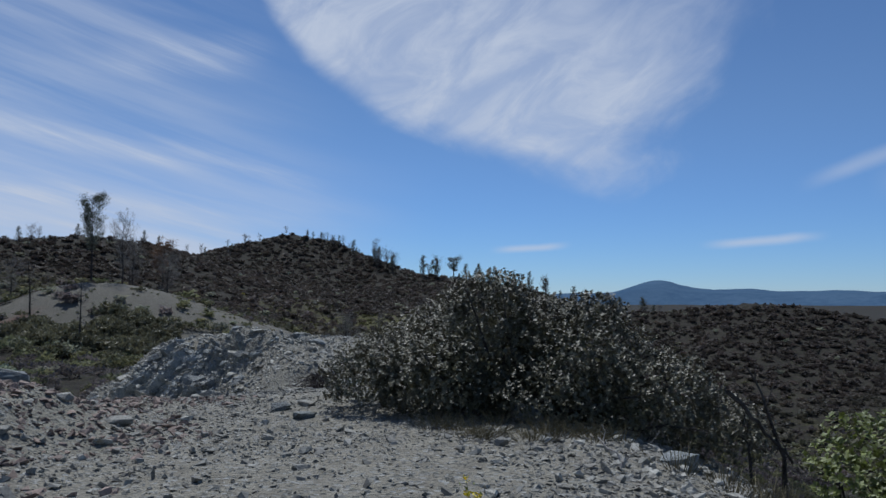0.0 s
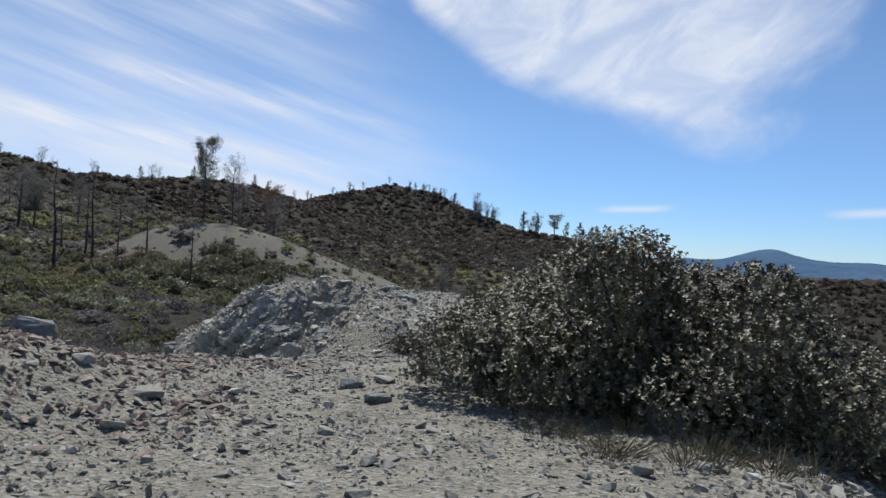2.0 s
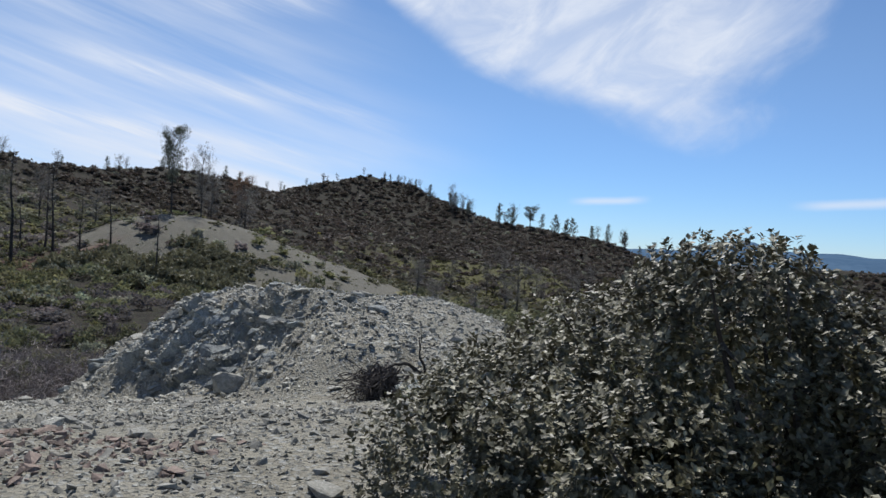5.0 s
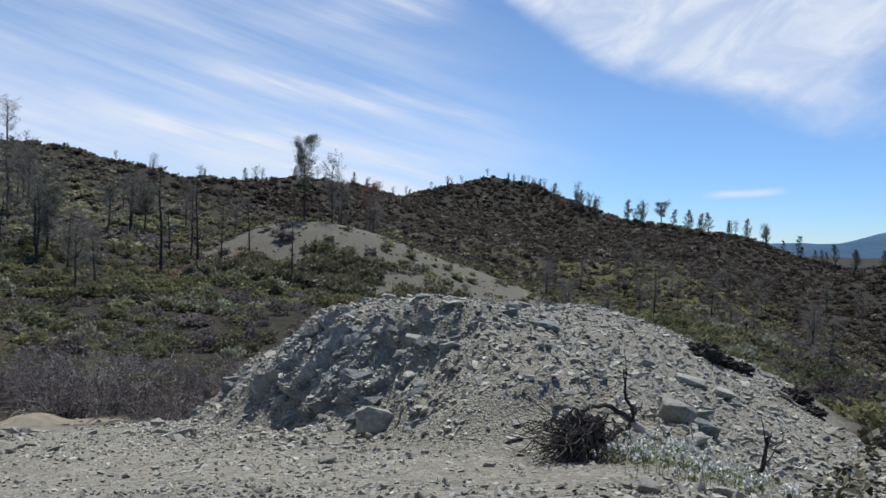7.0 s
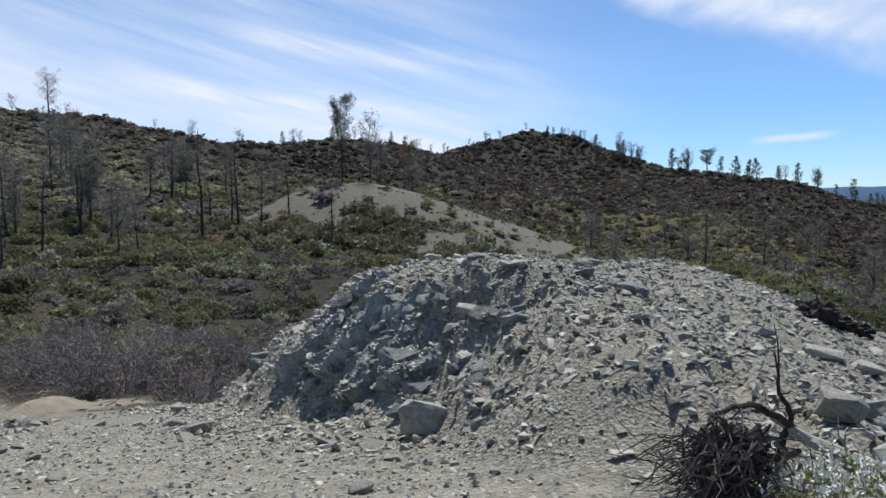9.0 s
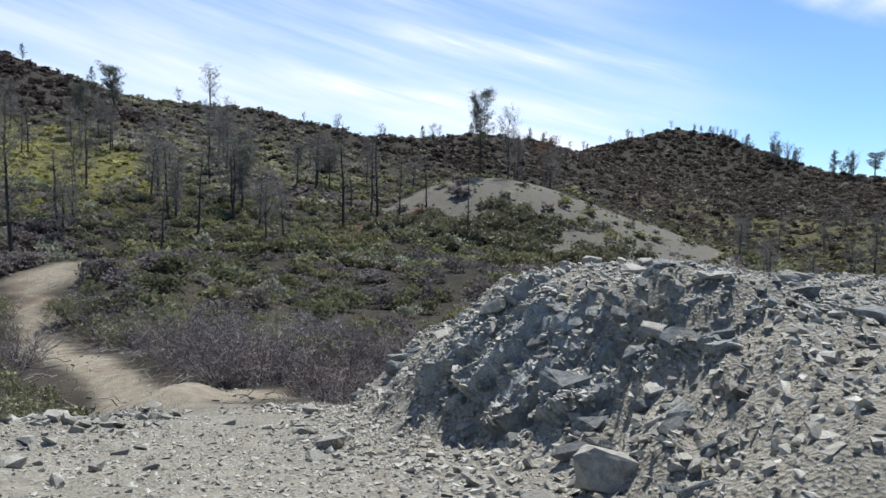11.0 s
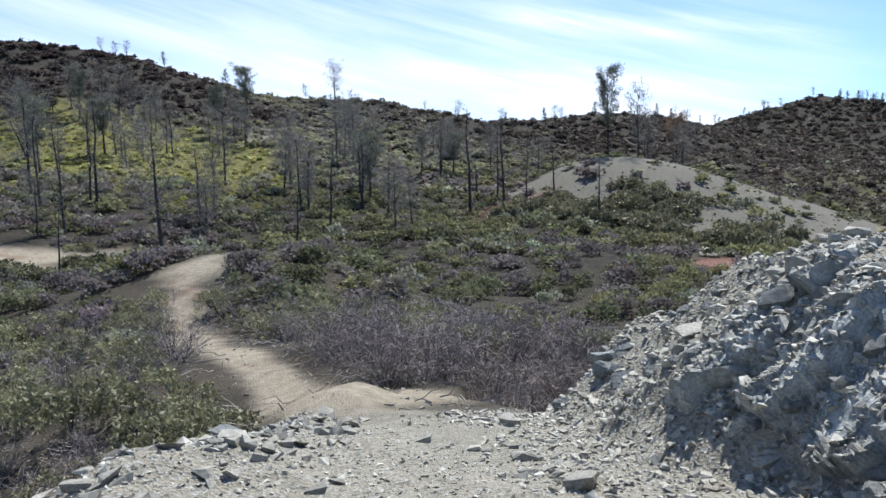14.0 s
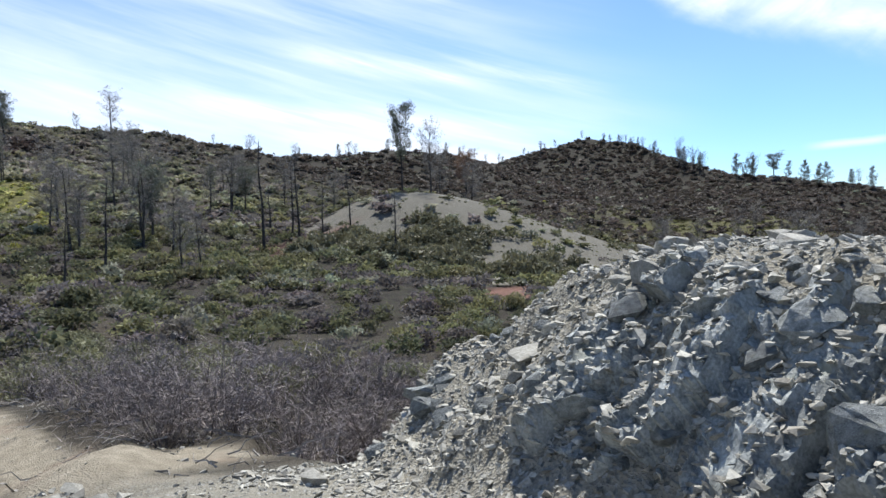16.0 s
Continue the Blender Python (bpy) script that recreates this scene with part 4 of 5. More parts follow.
outcrop()
for i in range(170):                      # loose larger stones
    x, y = g.uniform(-12, 2), g.uniform(5, 25)
    if float(on_pad(x, y)) < 0.5:
        continue
    k = g.uniform(0.05, 0.16) * (1.3 if float(bank_zone(x, y)) > 0.4 else 0.75)
    rock("stone", x, y, (k * g.uniform(1, 1.5), k, k * g.uniform(0.5, 0.9)), int(g.integers(0, 10)), STONE if g.random() < 0.8 else RUST if y < 12 else SLATE,
         "angular loose stone lying on gravel", 0.15, (g.uniform(-15, 15), g.uniform(-15, 15), g.uniform(0, 180)), "loose stones on the gravel", "stone")
# near-black lumps, in the same colour as the charred bark
for x, y, k in ((-0.6, 22.6, 0.34), (-0.2, 22.9, 0.28), (0.2, 23.4, 0.26), (1.0, 22.2, 0.3), (1.2, 21.7, 0.24)):
    rock("boulder", x, y, (k * 1.2, k * 0.8, k * 0.75), 10 + int(k * 100) % 2, CHAR, "black rock on the spur's shoulder", 0.2, (8, 12, k * 400), "blackened rocks on the spur", "boulder")

# ---------------------------------------------------------------- shrubs close by
SHRUB_LEAF = material("shrub_leaf", (0.15, 0.148, 0.08), (0.29, 0.285, 0.158), 1.2, 0.55, 0.0, island=0.55, thing=0.7, spec=0.4, trans=0.3)
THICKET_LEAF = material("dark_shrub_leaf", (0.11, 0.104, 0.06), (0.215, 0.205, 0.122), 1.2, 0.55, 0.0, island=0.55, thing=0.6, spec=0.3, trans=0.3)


def lobes_shell(lobes, n, seed, low=-0.75):
    """Places near the outside of a few rounded lobes."""
    q = np.random.default_rng(seed)
    out = []
    L = np.array(lobes, float)
    w = (L[:, 3] * L[:, 4]) / (L[:, 3] * L[:, 4]).sum()
    while len(out) < n:
        c = L[q.choice(len(L), p=w)]
        d = q.normal(size=3)
        d /= np.linalg.norm(d)
        if d[2] < low + 0.25 * q.random():
            continue
        p = c[:3] + d * c[3:] * q.uniform(0.66, 1.04)
        inside = (((p - L[:, :3]) / L[:, 3:]) ** 2).sum(1) < 0.42
        if not inside.any():
            out.append(np.concatenate([p, d]))
    out = np.array(out)
    return out[:, :3], out[:, 3:]


def bush(name, x, y, lobes, clumps, per, leaf, spread, stems, mat, wood, seed, label, thick=0.035):
    ob = new(name)
    ob.location = on(x, y)
    shell, facing = lobes_shell(lobes, clumps, seed)
    q = np.random.default_rng(seed + 1)
    limbs = []
    for i in range(stems):
        tip = shell[q.integers(len(shell))] * np.array((0.93, 0.93, 0.95))
        base = np.array((tip[0] * 0.25, tip[1] * 0.25, -0.05))
        pts = wander(base, tip, 6, 0.10 * np.linalg.norm(tip), seed * 100 + i)
        r = thick * q.uniform(0.6, 1.1)
        limbs.append(tube(pts, np.linspace(r, r * 0.15, 6), 5) if stems > 10 else tube(pts[::2], np.linspace(r, r * 0.2, 3), 3))
        for j in range(3 if stems > 10 else 0):
            a = pts[q.integers(2, 5)]
            b = shell[np.argsort(((shell - a) ** 2).sum(1))[q.integers(0, 12)]]
            limbs.append(tube(wander(a, b, 4, 0.05, seed * 777 + i * 9 + j), np.linspace(r * 0.4, r * 0.08, 4), 4))
    if stems > 20:
        for i in range(stems):
            part("limb", join(limbs[i * 4:i * 4 + 4]), wood, ob)
    else:
        tagged(part("stemwork", join(limbs), wood, ob), kind="stuff")
    part("crown", rosettes(shell, facing, per, leaf, seed + 2) if stems > 5 else sprays(shell, spread, int(per * 1.3), leaf * 1.15, seed + 2, 0.5, 0.62, facing), mat, ob)
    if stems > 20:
        # leaf filling added inside the crown to block light and darken the bush
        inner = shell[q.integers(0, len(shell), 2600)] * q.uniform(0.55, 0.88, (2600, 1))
        part("inner_foliage", leaf_cards(inner, 0.06, 6, 0.06, seed + 4, 0.3), THICKET_LEAF, ob, "inner leaves added to keep light out")
    return tagged(ob, label, "bush")


bush("manzanita_bush", 0.9, 9.3, [(-0.3, 0.3, 0.85, 1.05, 0.95, 0.78), (-1.35, 0.1, 0.55, 0.82, 0.8, 0.56), (0.8, -0.1, 0.72, 0.95, 0.95, 0.66), (1.55, -0.5, 0.28, 0.85, 0.85, 0.56),
     (2.25, -0.75, -0.12, 0.62, 0.65, 0.44), (-0.9, -0.45, 0.35, 0.8, 0.6, 0.45), (0.4, -0.75, 0.3, 0.9, 0.55, 0.45), (-0.3, 0.1, 1.42, 0.62, 0.5, 0.36), (1.0, 0.0, 1.22, 0.45, 0.4, 0.28), (-1.75, -0.15, 0.45, 0.66, 0.65, 0.48), (-1.0, -0.6, 0.5, 0.7, 0.55, 0.5), (-1.65, 0.85, 0.55, 0.55, 0.6, 0.45), (-0.9, 1.0, 0.75, 0.85, 0.7, 0.6), (0.4, 0.15, 1.05, 0.7, 0.6, 0.42)], 8200, 11, 0.039, 0.032, 40, LEAF, CHAR, 3,
     "large dense grey-green leathery-leaved bush beside the gravel pad")
bush("green_bush", 4.1, 6.9, [(0, 0, 0.8, 0.7, 0.7, 0.7), (0.7, 0.3, 0.6, 0.7, 0.6, 0.6)], 420, 12, 0.06, 0.09, 12, LEAF_YOUNG, CHAR, 11, "bright yellow-green bush below the pad's edge")


def green_shrub(seed):
    """A shrub about two metres across, of several domed clumps."""
    q = np.random.default_rng(seed)
    lobes = [(q.uniform(-0.65, 0.65), q.uniform(-0.65, 0.65), q.uniform(0.25, 0.7), q.uniform(0.32, 0.5), q.uniform(0.32, 0.5), q.uniform(0.25, 0.38)) for i in range(8)]
    return bush("chaparral_shrub", 0, 0, lobes, 90, 15, 0.068, 0.065, 5, SHRUB_LEAF, CHAR, seed, "dense green chaparral shrub on burnt ground", 0.03)


def burnt_shrub(seed):
    q = np.random.default_rng(seed)
    ob = new("burnt_shrub")
    main, twigs, ends = [], [], []
    for i in range(11):
        a, sp, hgt = q.uniform(0, 6.28), q.uniform(0.25, 1.0), q.uniform(0.6, 1.3)
        tip = np.array((np.cos(a) * sp, np.sin(a) * sp, hgt))
        pts = wander(tip * np.array((0.15, 0.15, 0)) + np.array((0, 0, -0.05)), tip, 5, 0.25, seed * 50 + i)
        main.append(tube(pts[::2], np.linspace(0.017, 0.005, 3), 3))
        for j in range(6):
            k = q.integers(1, 5)
            d = q.normal(size=3) * 0.28 + np.array((np.cos(a) * 0.14, np.sin(a) * 0.14, 0.26))
            w = wander(pts[k], pts[k] + d, 3, 0.08, seed * 999 + i * 20 + j)
            twigs.append(tube(w[::2], (0.0065, 0.003), 3))
            ends.append(w[2])
    twigs.append(sprays(np.array(ends), 0.06, 8, 0.22, seed + 7, 0.5, 0.06))
    tagged(part("brushwood", join(main + twigs), TWIG, ob), kind="stuff")
    return tagged(ob, "bare burnt brown-grey shrub on charred soil", "burnt shrub", "burnt shrubs in the valley")


greens = [green_shrub(300 + i) for i in range(5)]
burnts = [burnt_shrub(400 + i) for i in range(5)]
for o in greens:
    tagged(o, group="green shrubs in the valley")


def twin(ob, m):
    """A copy at the pose and scale of m, whatever the first one's own scale."""
    return copy_thing(ob, m @ Matrix.Diagonal((1 / ob.scale.x, 1 / ob.scale.y, 1 / ob.scale.z, 1)))


def plant(kinds, used, x, y, s, hz=1.0):
    """The first calls place the first-made shrubs themselves, later ones copies."""
    s *= 1.12
    m = pose(*on(x, y, -0.03), g.uniform(-5, 5), g.uniform(-5, 5), g.uniform(0, 360)) @ Matrix.Diagonal((s, s, s * hz, 1))
    if len(used) < len(kinds):
        ob = kinds[len(used)]
        ob.matrix_world = m
    else:
        ob = twin(kinds[int(g.integers(len(kinds)))], m)
    used.append(ob)
    return ob


tufts = [bush("low_tuft", 0, 0, [(0, 0, 0.12, 0.28, 0.26, 0.18)], 14, 8, 0.13, 0.05, 2, SHRUB_LEAF, CHAR, 330 + i, "low dark green tuft on bare gravel", 0.01) for i in range(3)]
for o in tufts:
    tagged(o, category="plant", group="tufts on the gravel dome")
thicket = [bush("dome_shrub", 0, 0, [(0, 0, 0.4, 0.6, 0.55, 0.42), (0.5, 0.2, 0.3, 0.5, 0.5, 0.36), (-0.45, -0.2, 0.3, 0.5, 0.45, 0.34)], 64, 7, 0.16, 0.07, 3, THICKET_LEAF, CHAR, 350 + i, "rounded dark green shrub on the gravel dome", 0.03) for i in range(3)]
for o in thicket:
    tagged(o, group="shrubs on the gravel dome")
ug, ub, ut, ud = [], [], [], []
for x, y, s in ((-19.6, 20.6, 1.15), (-21.5, 22.0, 1.0), (-23.4, 21.6, 1.2), (-29.5, 24.6, 1.1), (-31.5, 25.6, 1.0), (-36.5, 28.3, 1.1), (-28.2, 30.4, 1.05), (-30.6, 32.4, 1.1), (-40, 31.8, 1.1), (-43.5, 34, 1.0), (-47.8, 41.2, 0.35)):
    plant(greens, ug, x, y, s)
tries = 0
while tries < 3000 and len(ug) + len(ub) < 460:
    tries += 1
    a, r = radians(g.uniform(6, 80)), math.sqrt(g.uniform(13 ** 2, 50 ** 2))
    x, y = -5 - math.sin(a) * r, 12 + math.cos(a) * r
    c = [float(v) for v in covers(x, y)]
    if c[0] > 0.25 or c[1] > 0.15 or float(along(x, y, TRACK)) < 1.6 or math.hypot(x, y) > 55:
        continue
    leftish = math.degrees(a) > 52
    green = 0.5 if leftish else 0.04 if r < 26 else 0.4 if r < 31 else 0.9
    if len(ub) >= 235 and g.random() > green:
        continue
    if leftish and any(abs(o.location.x - x) < 1.25 and abs(o.location.y - y) < 1.25 for o in ug + ub):
        continue
    if g.random() < green:
        plant(greens, ug, x, y, g.uniform(1.0, 1.5) if leftish else g.uniform(0.8, 1.25), g.uniform(0.8, 1.1))
    else:
        plant(burnts, ub, x, y, g.uniform(0.7, 1.2), g.uniform(0.7, 0.95))

# ---------------------------------------------------------------- trees
def pine(seed, kind):
    """A burnt or surviving grey pine ten metres tall."""
    q = np.random.default_rng(seed)
    ob = new({"char": "burnt_pine", "grey": "dead_pine", "green": "grey_pine", "brown": "scorched_pine", "young": "young_pine"}[kind])
    lean = q.normal(0, 0.35, 2)
    pts = wander((0, 0, -0.3), (lean[0], lean[1], 10), 9, 0.22, seed)
    trunk = [tube(pts, np.linspace(0.16, 0.03, 9), 7)]
    if q.random() < 0.5:
        k = q.integers(3, 6)
        trunk.append(tube(wander(pts[k], pts[k] + np.array((q.normal(0, 0.8), q.normal(0, 0.8), q.uniform(2.5, 4))), 6, 0.2, seed + 5), np.linspace(0.1, 0.02, 6), 6))
    part("trunk", join(trunk), CHAR, ob)
    limbs, tips = [], []
    n, low = {"char": (22, 0.3), "grey": (38, 0.25), "green": (44, 0.40), "brown": (40, 0.34), "young": (34, 0.1)}[kind]
    for i in range(n):
        t = low + (0.99 - low) * (i + q.random()) / n
        p = pts[0] + (pts[-1] - pts[0]) * t
        j = min(int(t * 8), 7)
        p = pts[j] + (pts[j + 1] - pts[j]) * (t * 8 - j)
        a, L = q.uniform(0, 6.28), {"char": q.uniform(0.3, 1.0), "grey": q.uniform(0.7, 2.0), "green": q.uniform(0.5, 1.5), "brown": q.uniform(0.7, 1.7), "young": q.uniform(0.9, 1.9)}[kind] * (1.25 - 0.65 * t if kind == "char" else 1.5 - 1.15 * t if kind == "young" else 0.65 + 0.75 * math.sin(math.pi * min(1, (t - low) / (1 - low) * 0.9)))
        tip = p + np.array((np.cos(a) * L, np.sin(a) * L, L * (q.uniform(0.1, 0.8) if kind == "char" else q.uniform(0.7, 1.7))))
        limbs.append(tube(wander(p, tip, 4, 0.12, seed * 31 + i), (0.035, 0.025, 0.015, 0.006), 3))
        tips += [p + (tip - p) * f for f in (0.55, 0.8, 1.0)]
    tagged(part("branchwork", join(limbs), CHAR if kind == "char" else GREYTWIG, ob), kind="stuff")
    if kind == "char":
        tagged(part("twigwork", sprays(np.array(tips), 0.16, 7, 0.3, seed + 9, 0.9, 0.12), GREYTWIG, ob), kind="stuff")
    elif kind == "grey":
        tagged(part("twigwork", sprays(np.array(tips), 0.26, 16, 0.46, seed + 9, 0.8, 0.095), GREYTWIG, ob), kind="stuff")
    else:
        tagged(part("foliage", sprays(np.array(tips), 0.25, 30, 0.40, seed + 9, 1.5, 0.15), SCORCHED if kind == "brown" else NEEDLE, ob), kind="stuff")
    lab = {"char": "charred bare pine trunk with short broken limbs", "grey": "dead grey pine with fine bare twigs", "green": "sparse grey-green pine with charred trunk", "brown": "scorched pine with rusty brown needles", "young": "bushy grey-green pine on the ridge"}[kind]
    return tagged(ob, lab, "tree", {"char": "charred pines", "grey": "dead pines", "green": "living pines", "brown": "scorched pines", "young": "ridge pines"}[kind])


PINES = {k: [pine(n0 + i, k) for i in range(c)] for k, n0, c in (("char", 500, 4), ("grey", 520, 4), ("green", 540, 4), ("brown", 560, 1), ("young", 570, 4))}
USED = {"char": [], "grey": [], "green": [], "brown": [], "young": []}


def tree(kind, x, y, h, wide=1.0):
    s = h / 10
    m = pose(*on(x, y, -0.1), 0, 0, g.uniform(0, 360)) @ Matrix.Diagonal((s * wide, s * wide, s, 1))
    kinds, used = PINES[kind], USED[kind]
    if len(used) < len(kinds):
        ob = kinds[len(used)]
        ob.matrix_world = m
    else:
        ob = twin(kinds[int(g.integers(len(kinds)))], m)
    used.append(ob)


tree("green", -75.2, 157.5, 16.4, 0.95)
tree("grey", -69.0, 158.5, 13.0, 1.0)
tree("grey", -191.3, 190, 11.5, 1.5)
tree("green", -176, 142, 14, 1.3)
tree("brown", -90, 236, 14, 1.3)
tree("green", 6, 404, 11, 2.0)
for x, y, h in ((-77.6, 110.5, 18), (-78.2, 121.8, 15.5), (-80.5, 123, 14), (-78, 79.4, 12), (-96.2, 53.4, 13.5), (-109, 64, 15), (-80.3, 45.2, 6.5), (-110.8, 57, 13), (-97, 104.6, 11), (-75.5, 125, 11),
                (-70.6, 126.7, 12), (-142, 96.7, 11), (-162, 102.7, 12), (-139.8, 106.4, 9), (-57.8, 117.7, 11), (-90, 98, 12)):
    tree("char", x, y, h)
for x, y, h in ((-84.5, 59, 14), (-74.7, 92.5, 7), (-108, 98.5, 12), (-102, 112, 13), (-93, 72, 8), (-86, 66, 7), (-75, 200, 13), (-118, 92, 12), (-121, 60, 14)):
    tree("grey", x, y, h, 1.2)
for i in range(88):                        # over the burnt slope
    x, y = g.uniform(-200, -72), g.uniform(48, 175)
    c = covers(x, y)
    if float(c[0]) > 0.2 or float(c[1]) > 0.2 or math.hypot(x, y) > 215:
        continue
    k = g.random()
    tree("char" if k < 0.22 else "grey" if k < 0.88 else "green", x, y, g.uniform(6, 12), g.uniform(1.0, 1.5))
for i in range(30):                        # slope beyond the spur
    y = g.uniform(110, 290)
    x = y * g.uniform(-0.15, 0.26)
    tree("grey" if g.random() < 0.75 else "char", x, y, g.uniform(4.5, 9), 1.3)
for (x0, y0, z0, w0), (x1, y1, z1, w1) in zip(RIDGE[2:-2], RIDGE[3:-1]):      # along the skyline
    n = int(math.hypot(x1 - x0, y1 - y0) / (10 if x0 < -100 else 3.6) + g.random())
    for i in range(n):
        t = g.random()
        k = g.random()
        tall = g.uniform(3, 6.5) * (1.7 if x0 > -60 else 1.0)
        tree("grey" if k < (0.7 if x0 < -60 else 0.25) else "young", x0 + (x1 - x0) * t + g.normal(0, 3), y0 + (y1 - y0) * t - abs(g.normal(0, 4)), tall, 1.15)
for x, y in ((-52, 134), (-46, 108), (-60, 131), (-56, 126), (-64, 128), (-67, 124), (-50, 128), (-48.5, 132), (-44, 106), (-36.5, 135), (-39, 118), (-41, 116), (-37, 119), (-34, 121), (-43, 112), (-57.5, 137), (-71, 128), (-54, 122), (-47, 124)):
    if float(ground_z(x, y)) > -1.2:
        continue
    plant(thicket, ud, x + g.normal(0, 0.6), y + g.normal(0, 0.8), g.uniform(1.3, 2.1), g.uniform(0.7, 0.95))
for i in range(175):                       # thicket over the dome's near flank
    x, y = g.uniform(-73, -44), g.uniform(107, 138)
    if x > -44.5 - (y - 123) * 0.43 + 2 * g.normal() or float(fbm(x / 8, y / 8, 2, 91)) < -0.22 or y > 140 + (x + 60) * 0.25 or float(ground_z(x, y)) > -1.6:
        continue
    plant(thicket, ud, x, y, g.uniform(1.5, 2.9), g.uniform(0.8, 1.15))
for i in range(26):                        # bushes at its eastern foot
    plant(thicket, ud, g.normal(-36, 2.4), g.normal(113, 5.5), g.uniform(1.7, 3.2), g.uniform(0.8, 1.1))
for i in range(170):                       # low tufts dotted over the bare dome
    x, y = g.uniform(-74, -28), g.uniform(112, 162)
    if float(covers(x, y)[0]) > 0.35:
        plant(tufts, ut, x, y, g.uniform(0.5, 1.1), 0.7)

# ---------------------------------------------------------------- small things on the spur and pad
def uprooted_stump(x, y):
    q = np.random.default_rng(61)
    ob = new("uprooted_stump")
    ob.location = on(x, y)
    roots, fine = [], []
    for i in range(230):
        a = q.uniform(0, 6.28)
        d = np.array((np.cos(a) * q.uniform(0.15, 0.42) - 0.1, np.sin(a) * q.uniform(0.15, 0.34), q.uniform(-0.03, 0.14)))
        top = np.array((q.normal(0.05, 0.12), q.normal(0, 0.1), q.uniform(0.18, 0.42)))
        (roots if i < 26 else fine).append(tube(wander(top, d, 8, 0.2, 6100 + i), np.linspace(0.02 if i < 26 else 0.009, 0.003, 8), 4))
    for r in roots:
        part("root", r, ROOT, ob)
    tagged(part("rootwork", join(fine), ROOT, ob, "fine tangled dark rootlets"), kind="stuff")
    part("bole", tube(wander((-0.1, 0, 0.02), (0.12, 0.02, 0.3), 5, 0.05, 62), (0.16, 0.17, 0.13, 0.08, 0.04), 8), CHAR, ob)
    return tagged(ob, "dark tangle of dead roots on grey gravel", "stump")


uprooted_stump(-2.3, 14.35)


def dead_branch(name, pts, r0, r1, mat, label, seed, side=4):
    q = np.random.default_rng(seed)
    ob = new(name)
    base = on(pts[0][0], pts[0][1])
    ob.location = base
    P = np.array([np.array(on(a, b, c)) - np.array(base) for a, b, c in pts])
    t = np.linspace(0, 1, 10)
    path = np.stack([np.interp(t, np.linspace(0, 1, len(P)), P[:, i]) for i in range(3)], -1) + q.normal(0, 0.012, (10, 3))
    part("stem", tube(path, np.linspace(r0, r1, 10), 7), mat, ob)
    tw = []
    for i in range(side):
        a = path[q.integers(2, 9)]
        tw.append(tube(wander(a, a + q.normal(size=3) * 0.16 + np.array((0, 0, 0.16)), 4, 0.05, seed * 9 + i), np.linspace(r0 * 0.3, 0.003, 4), 4))
    for w in tw:
        part("twig", w, mat, ob)
    return tagged(ob, label, "dead branch")


dead_branch("fallen_branch", [(-1.95, 15.4, 0.16), (-1.7, 15.2, 0.13), (-1.4, 14.95, 0.09), (-1.05, 14.65, 0.06)], 0.035, 0.06, DEADWOOD, "bleached dead branch lying on gravel", 71)
dead_branch("charred_branch", [(-2.35, 15.1, 0.22), (-2.1, 15.2, 0.28), (-1.8, 15.3, 0.18)], 0.018, 0.03, CHAR, "charred limb leaning on the bleached branch", 78, 3)
dead_branch("burnt_stick", [(-0.66, 14.9, 0.0), (-0.62, 14.95, 0.28), (-0.55, 15.0, 0.5)], 0.03, 0.012, CHAR, "short charred forked stem standing in gravel", 79, 6)
dead_branch("bent_stick", [(-1.88, 15.3, 0.0), (-1.84, 15.3, 0.25), (-1.92, 15.3, 0.45), (-1.96, 15.35, 0.65)], 0.028, 0.006, CHAR, "thin charred stick standing in gravel", 72, 3)
dead_branch("burnt_stick", [(3.75, 8.2, 0.0), (3.72, 8.2, 0.5), (3.6, 8.25, 0.95), (3.4, 8.3, 1.3)], 0.03, 0.008, CHAR, "charred bent stem beside the bush", 73, 5)
dead_branch("burnt_stick", [(3.3, 8.0, 0.0), (3.25, 8.0, 0.8)], 0.02, 0.006, CHAR, "charred upright stem beside the bush", 74, 4)
dead_branch("burnt_stick", [(3.0, 7.8, 0.9), (3.75, 8.0, 0.5)], 0.025, 0.012, CHAR, "charred leaning stem beside the bush", 75, 4)
dead_branch("pale_stick", [(1.45, 6.15, 0.03), (1.52, 6.3, 0.06), (1.35, 6.55, 0.2)], 0.014, 0.006, DEADWOOD, "bleached twig on the pad's stony edge", 76, 3)
dead_branch("pale_stick", [(0.9, 20.9, 0.05), (0.55, 21.2, 0.2), (0.4, 21.4, 0.1)], 0.025, 0.012, DEADWOOD, "bleached bent twig on the spur's shoulder", 77, 2)


def flower_patch(name, x, y, spread, n, petal, label, seed):
    q = np.random.default_rng(seed)
    ob = new(name)
    ob.location = on(x, y)
    stems, heads = [], []
    for i in range(n):
        a = q.normal(0, spread, 2)
        z = float(on(x + a[0], y + a[1])[2]) - ob.location.z
        h = q.uniform(0.05, 0.2)
        stems.append(tube(wander((a[0], a[1], z - 0.01), (a[0] + q.normal(0, 0.03), a[1] + q.normal(0, 0.03), z + h), 3, 0.01, seed * 70 + i), (0.003, 0.0025, 0.002), 3))
        heads.append(stems[-1][0][-1])
    tagged(part("greenery", join([join(stems), leaf_cards(np.array(heads) - np.array((0, 0, 0.05)), 0.03, 2, 0.04, seed, 0.5)]), LEAF_YOUNG, ob), kind="stuff")
    tagged(part("bloom", leaf_cards(np.array(heads), 0.01, 7, 0.034, seed + 1, 0.6), petal, ob), kind="stuff")
    return tagged(ob, label, "flowers")


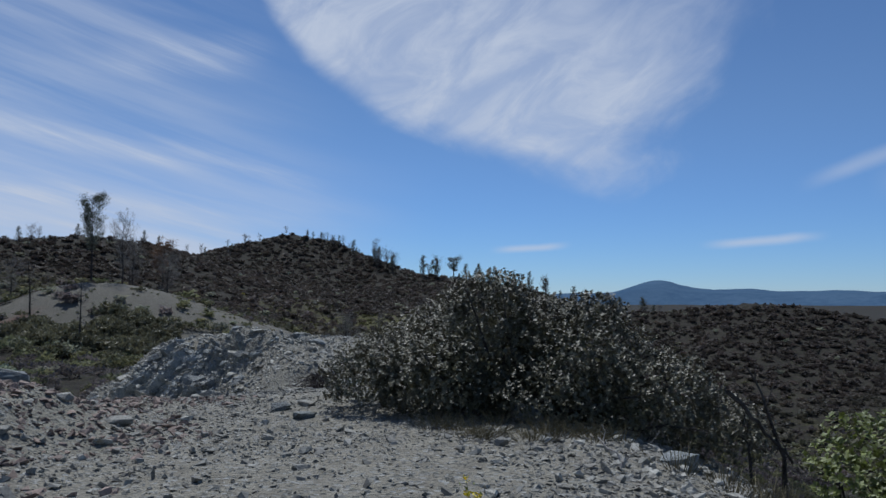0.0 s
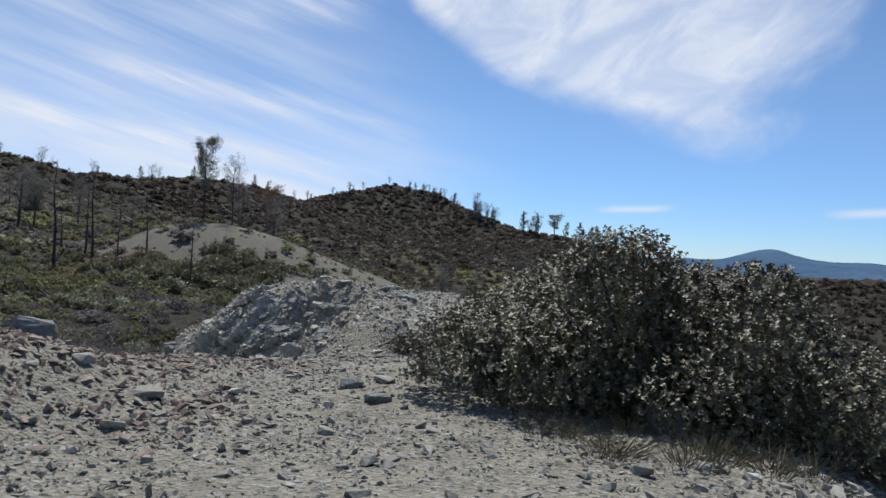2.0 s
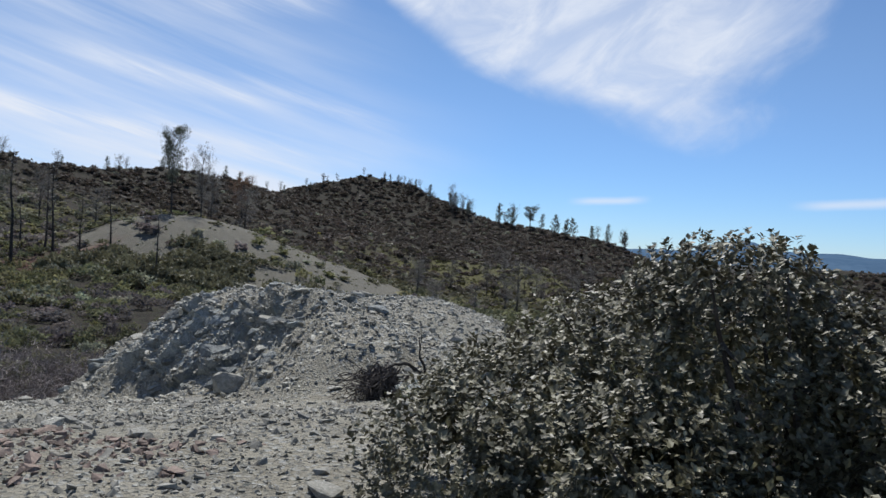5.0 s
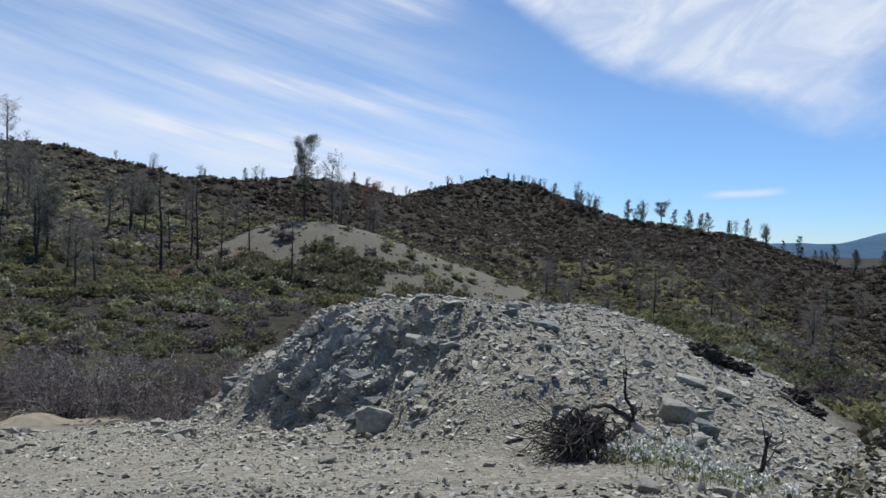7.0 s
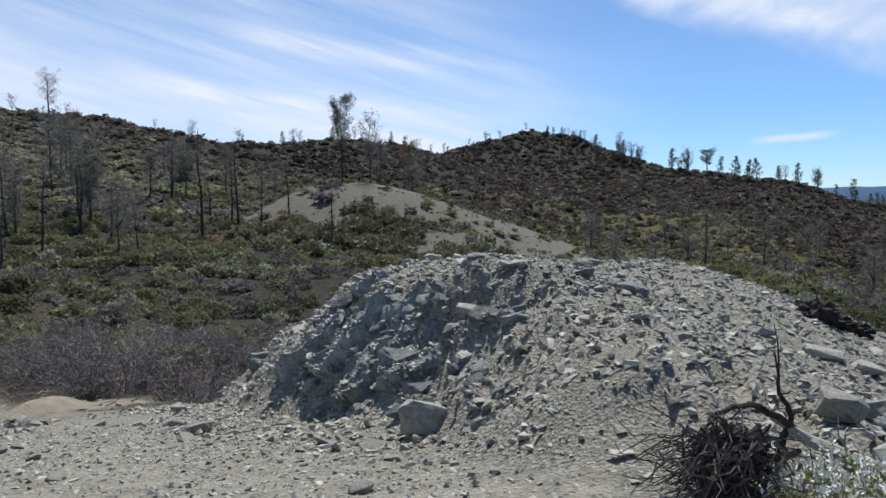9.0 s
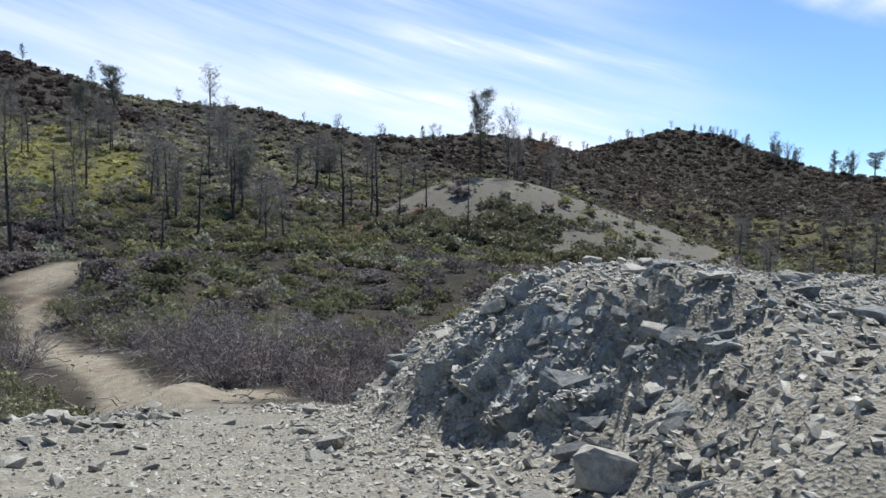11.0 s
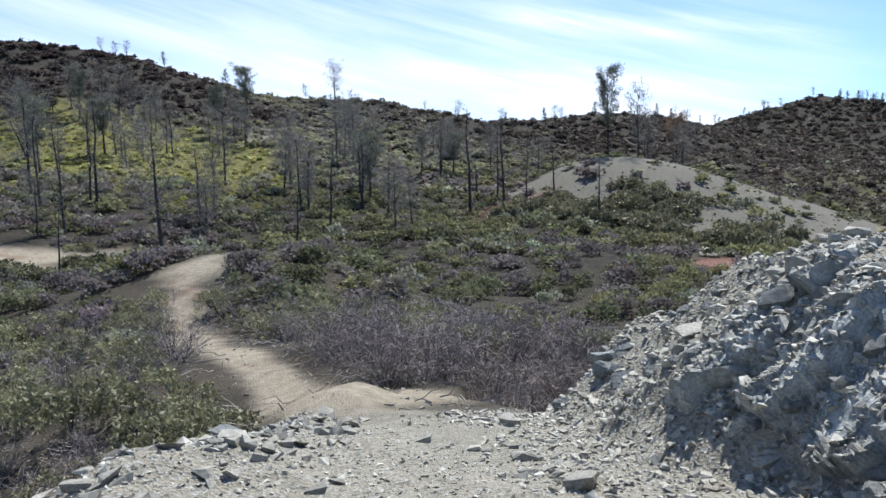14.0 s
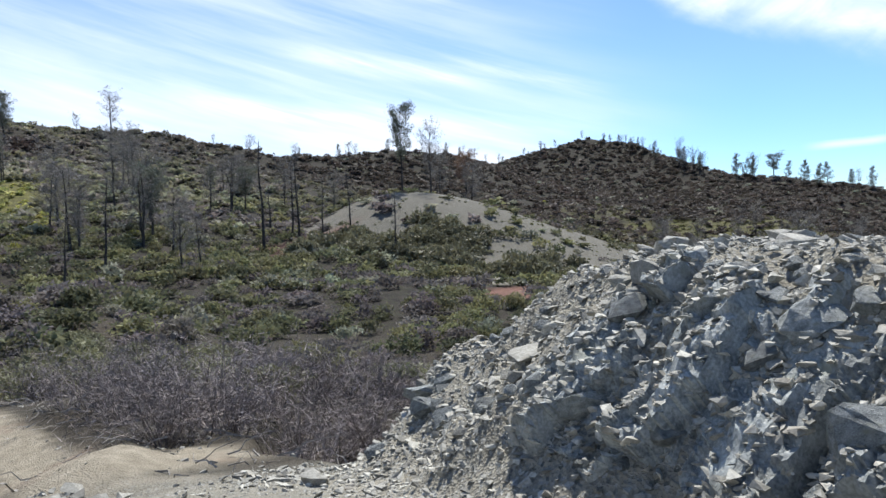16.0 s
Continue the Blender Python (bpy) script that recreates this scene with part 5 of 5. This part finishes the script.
flower_patch("white_flowers", -1.85, 14.3, 0.2, 110, PETAL_W, "clump of small white blossoms on gravel", 81)
flower_patch("white_flowers", -1.45, 14.6, 0.22, 110, PETAL_W, "clump of small white blossoms on gravel", 83)
flower_patch("white_flowers", -1.3, 13.6, 0.25, 60, PETAL_W, "clump of small white blossoms on gravel", 84)
flower_patch("white_flowers", -0.95, 14.5, 0.3, 100, PETAL_W, "pale blossoms among dry stems on gravel", 85)
flower_patch("white_flowers", -0.35, 12.5, 0.3, 110, PETAL_W, "pale blossoms among dry stems on gravel", 86)
flower_patch("yellow_flower", 0.2, 4.95, 0.02, 5, PETAL_Y, "single low yellow flower in gravel", 82)


def grass_tuft(x, y, h, seed):
    q = np.random.default_rng(seed)
    blades = []
    for i in range(34):
        a = q.normal(0, 0.07, 2)
        tip = np.array((a[0] * 2.4 + q.normal(0, 0.03), a[1] * 2.4 + q.normal(0, 0.03), h * q.uniform(0.5, 1.1)))
        blades.append(tube(wander((a[0], a[1], -0.02), tip, 3, 0.02, seed * 40 + i), (0.004, 0.003, 0.001), 3))
    v, f = join(blades)
    ob = new("grass_tuft", mesh_of("grass_tuft", v, f, GRASS))
    ob.location = on(x, y)
    return tagged(ob, "dry straw-coloured grass tuft under the bush", "grass", "grass tufts by the bush")


for i in range(26):
    grass_tuft(g.uniform(-0.3, 1.6) + 0.02 * i, 7.9 + g.normal(0, 0.22) - (0.3 if i > 14 else 0), g.uniform(0.08, 0.2), 900 + i)
for i in range(14):
    grass_tuft(g.uniform(2.0, 3.0), g.uniform(4.6, 6.8), g.uniform(0.12, 0.28), 950 + i)


def dead_sticks(name, n):
    """Bleached twigs lying among the burnt brush."""
    kinds = [tube(wander((-0.5, 0, 0.02), (0.5, 0, 0.05), 5, 0.3, 4400 + i), np.linspace(0.02, 0.006, 5), 3) for i in range(6)]
    x, y = rng.uniform(-46, -12, n), rng.uniform(16, 50, n)
    c = covers(x, y)
    keep = (c[0] < 0.3) & (rng.random(n) > c[1] * 0.9)
    x, y = x[keep], y[keep]
    k = len(x)
    sz = rng.uniform(0.3, 1.1, (k, 1)) * np.ones((1, 3))
    me = scatter(name, kinds, np.stack([x, y, height(x, y) + 0.03], -1), turn(k, 0.3), sz, DEADWOOD)
    return tagged(new(name, me), "bleached dead twigs strewn over burnt ground", "dead twigs", kind="stuff")


dead_sticks("dead_twigs", 3200)
gravel_bed("field_stones", 2500, -40, -12, 14, 45, 0.03, 0.12, STONE, lambda x, y: 0.6 + 0 * x, "pale stones on the burnt valley ground", 3)
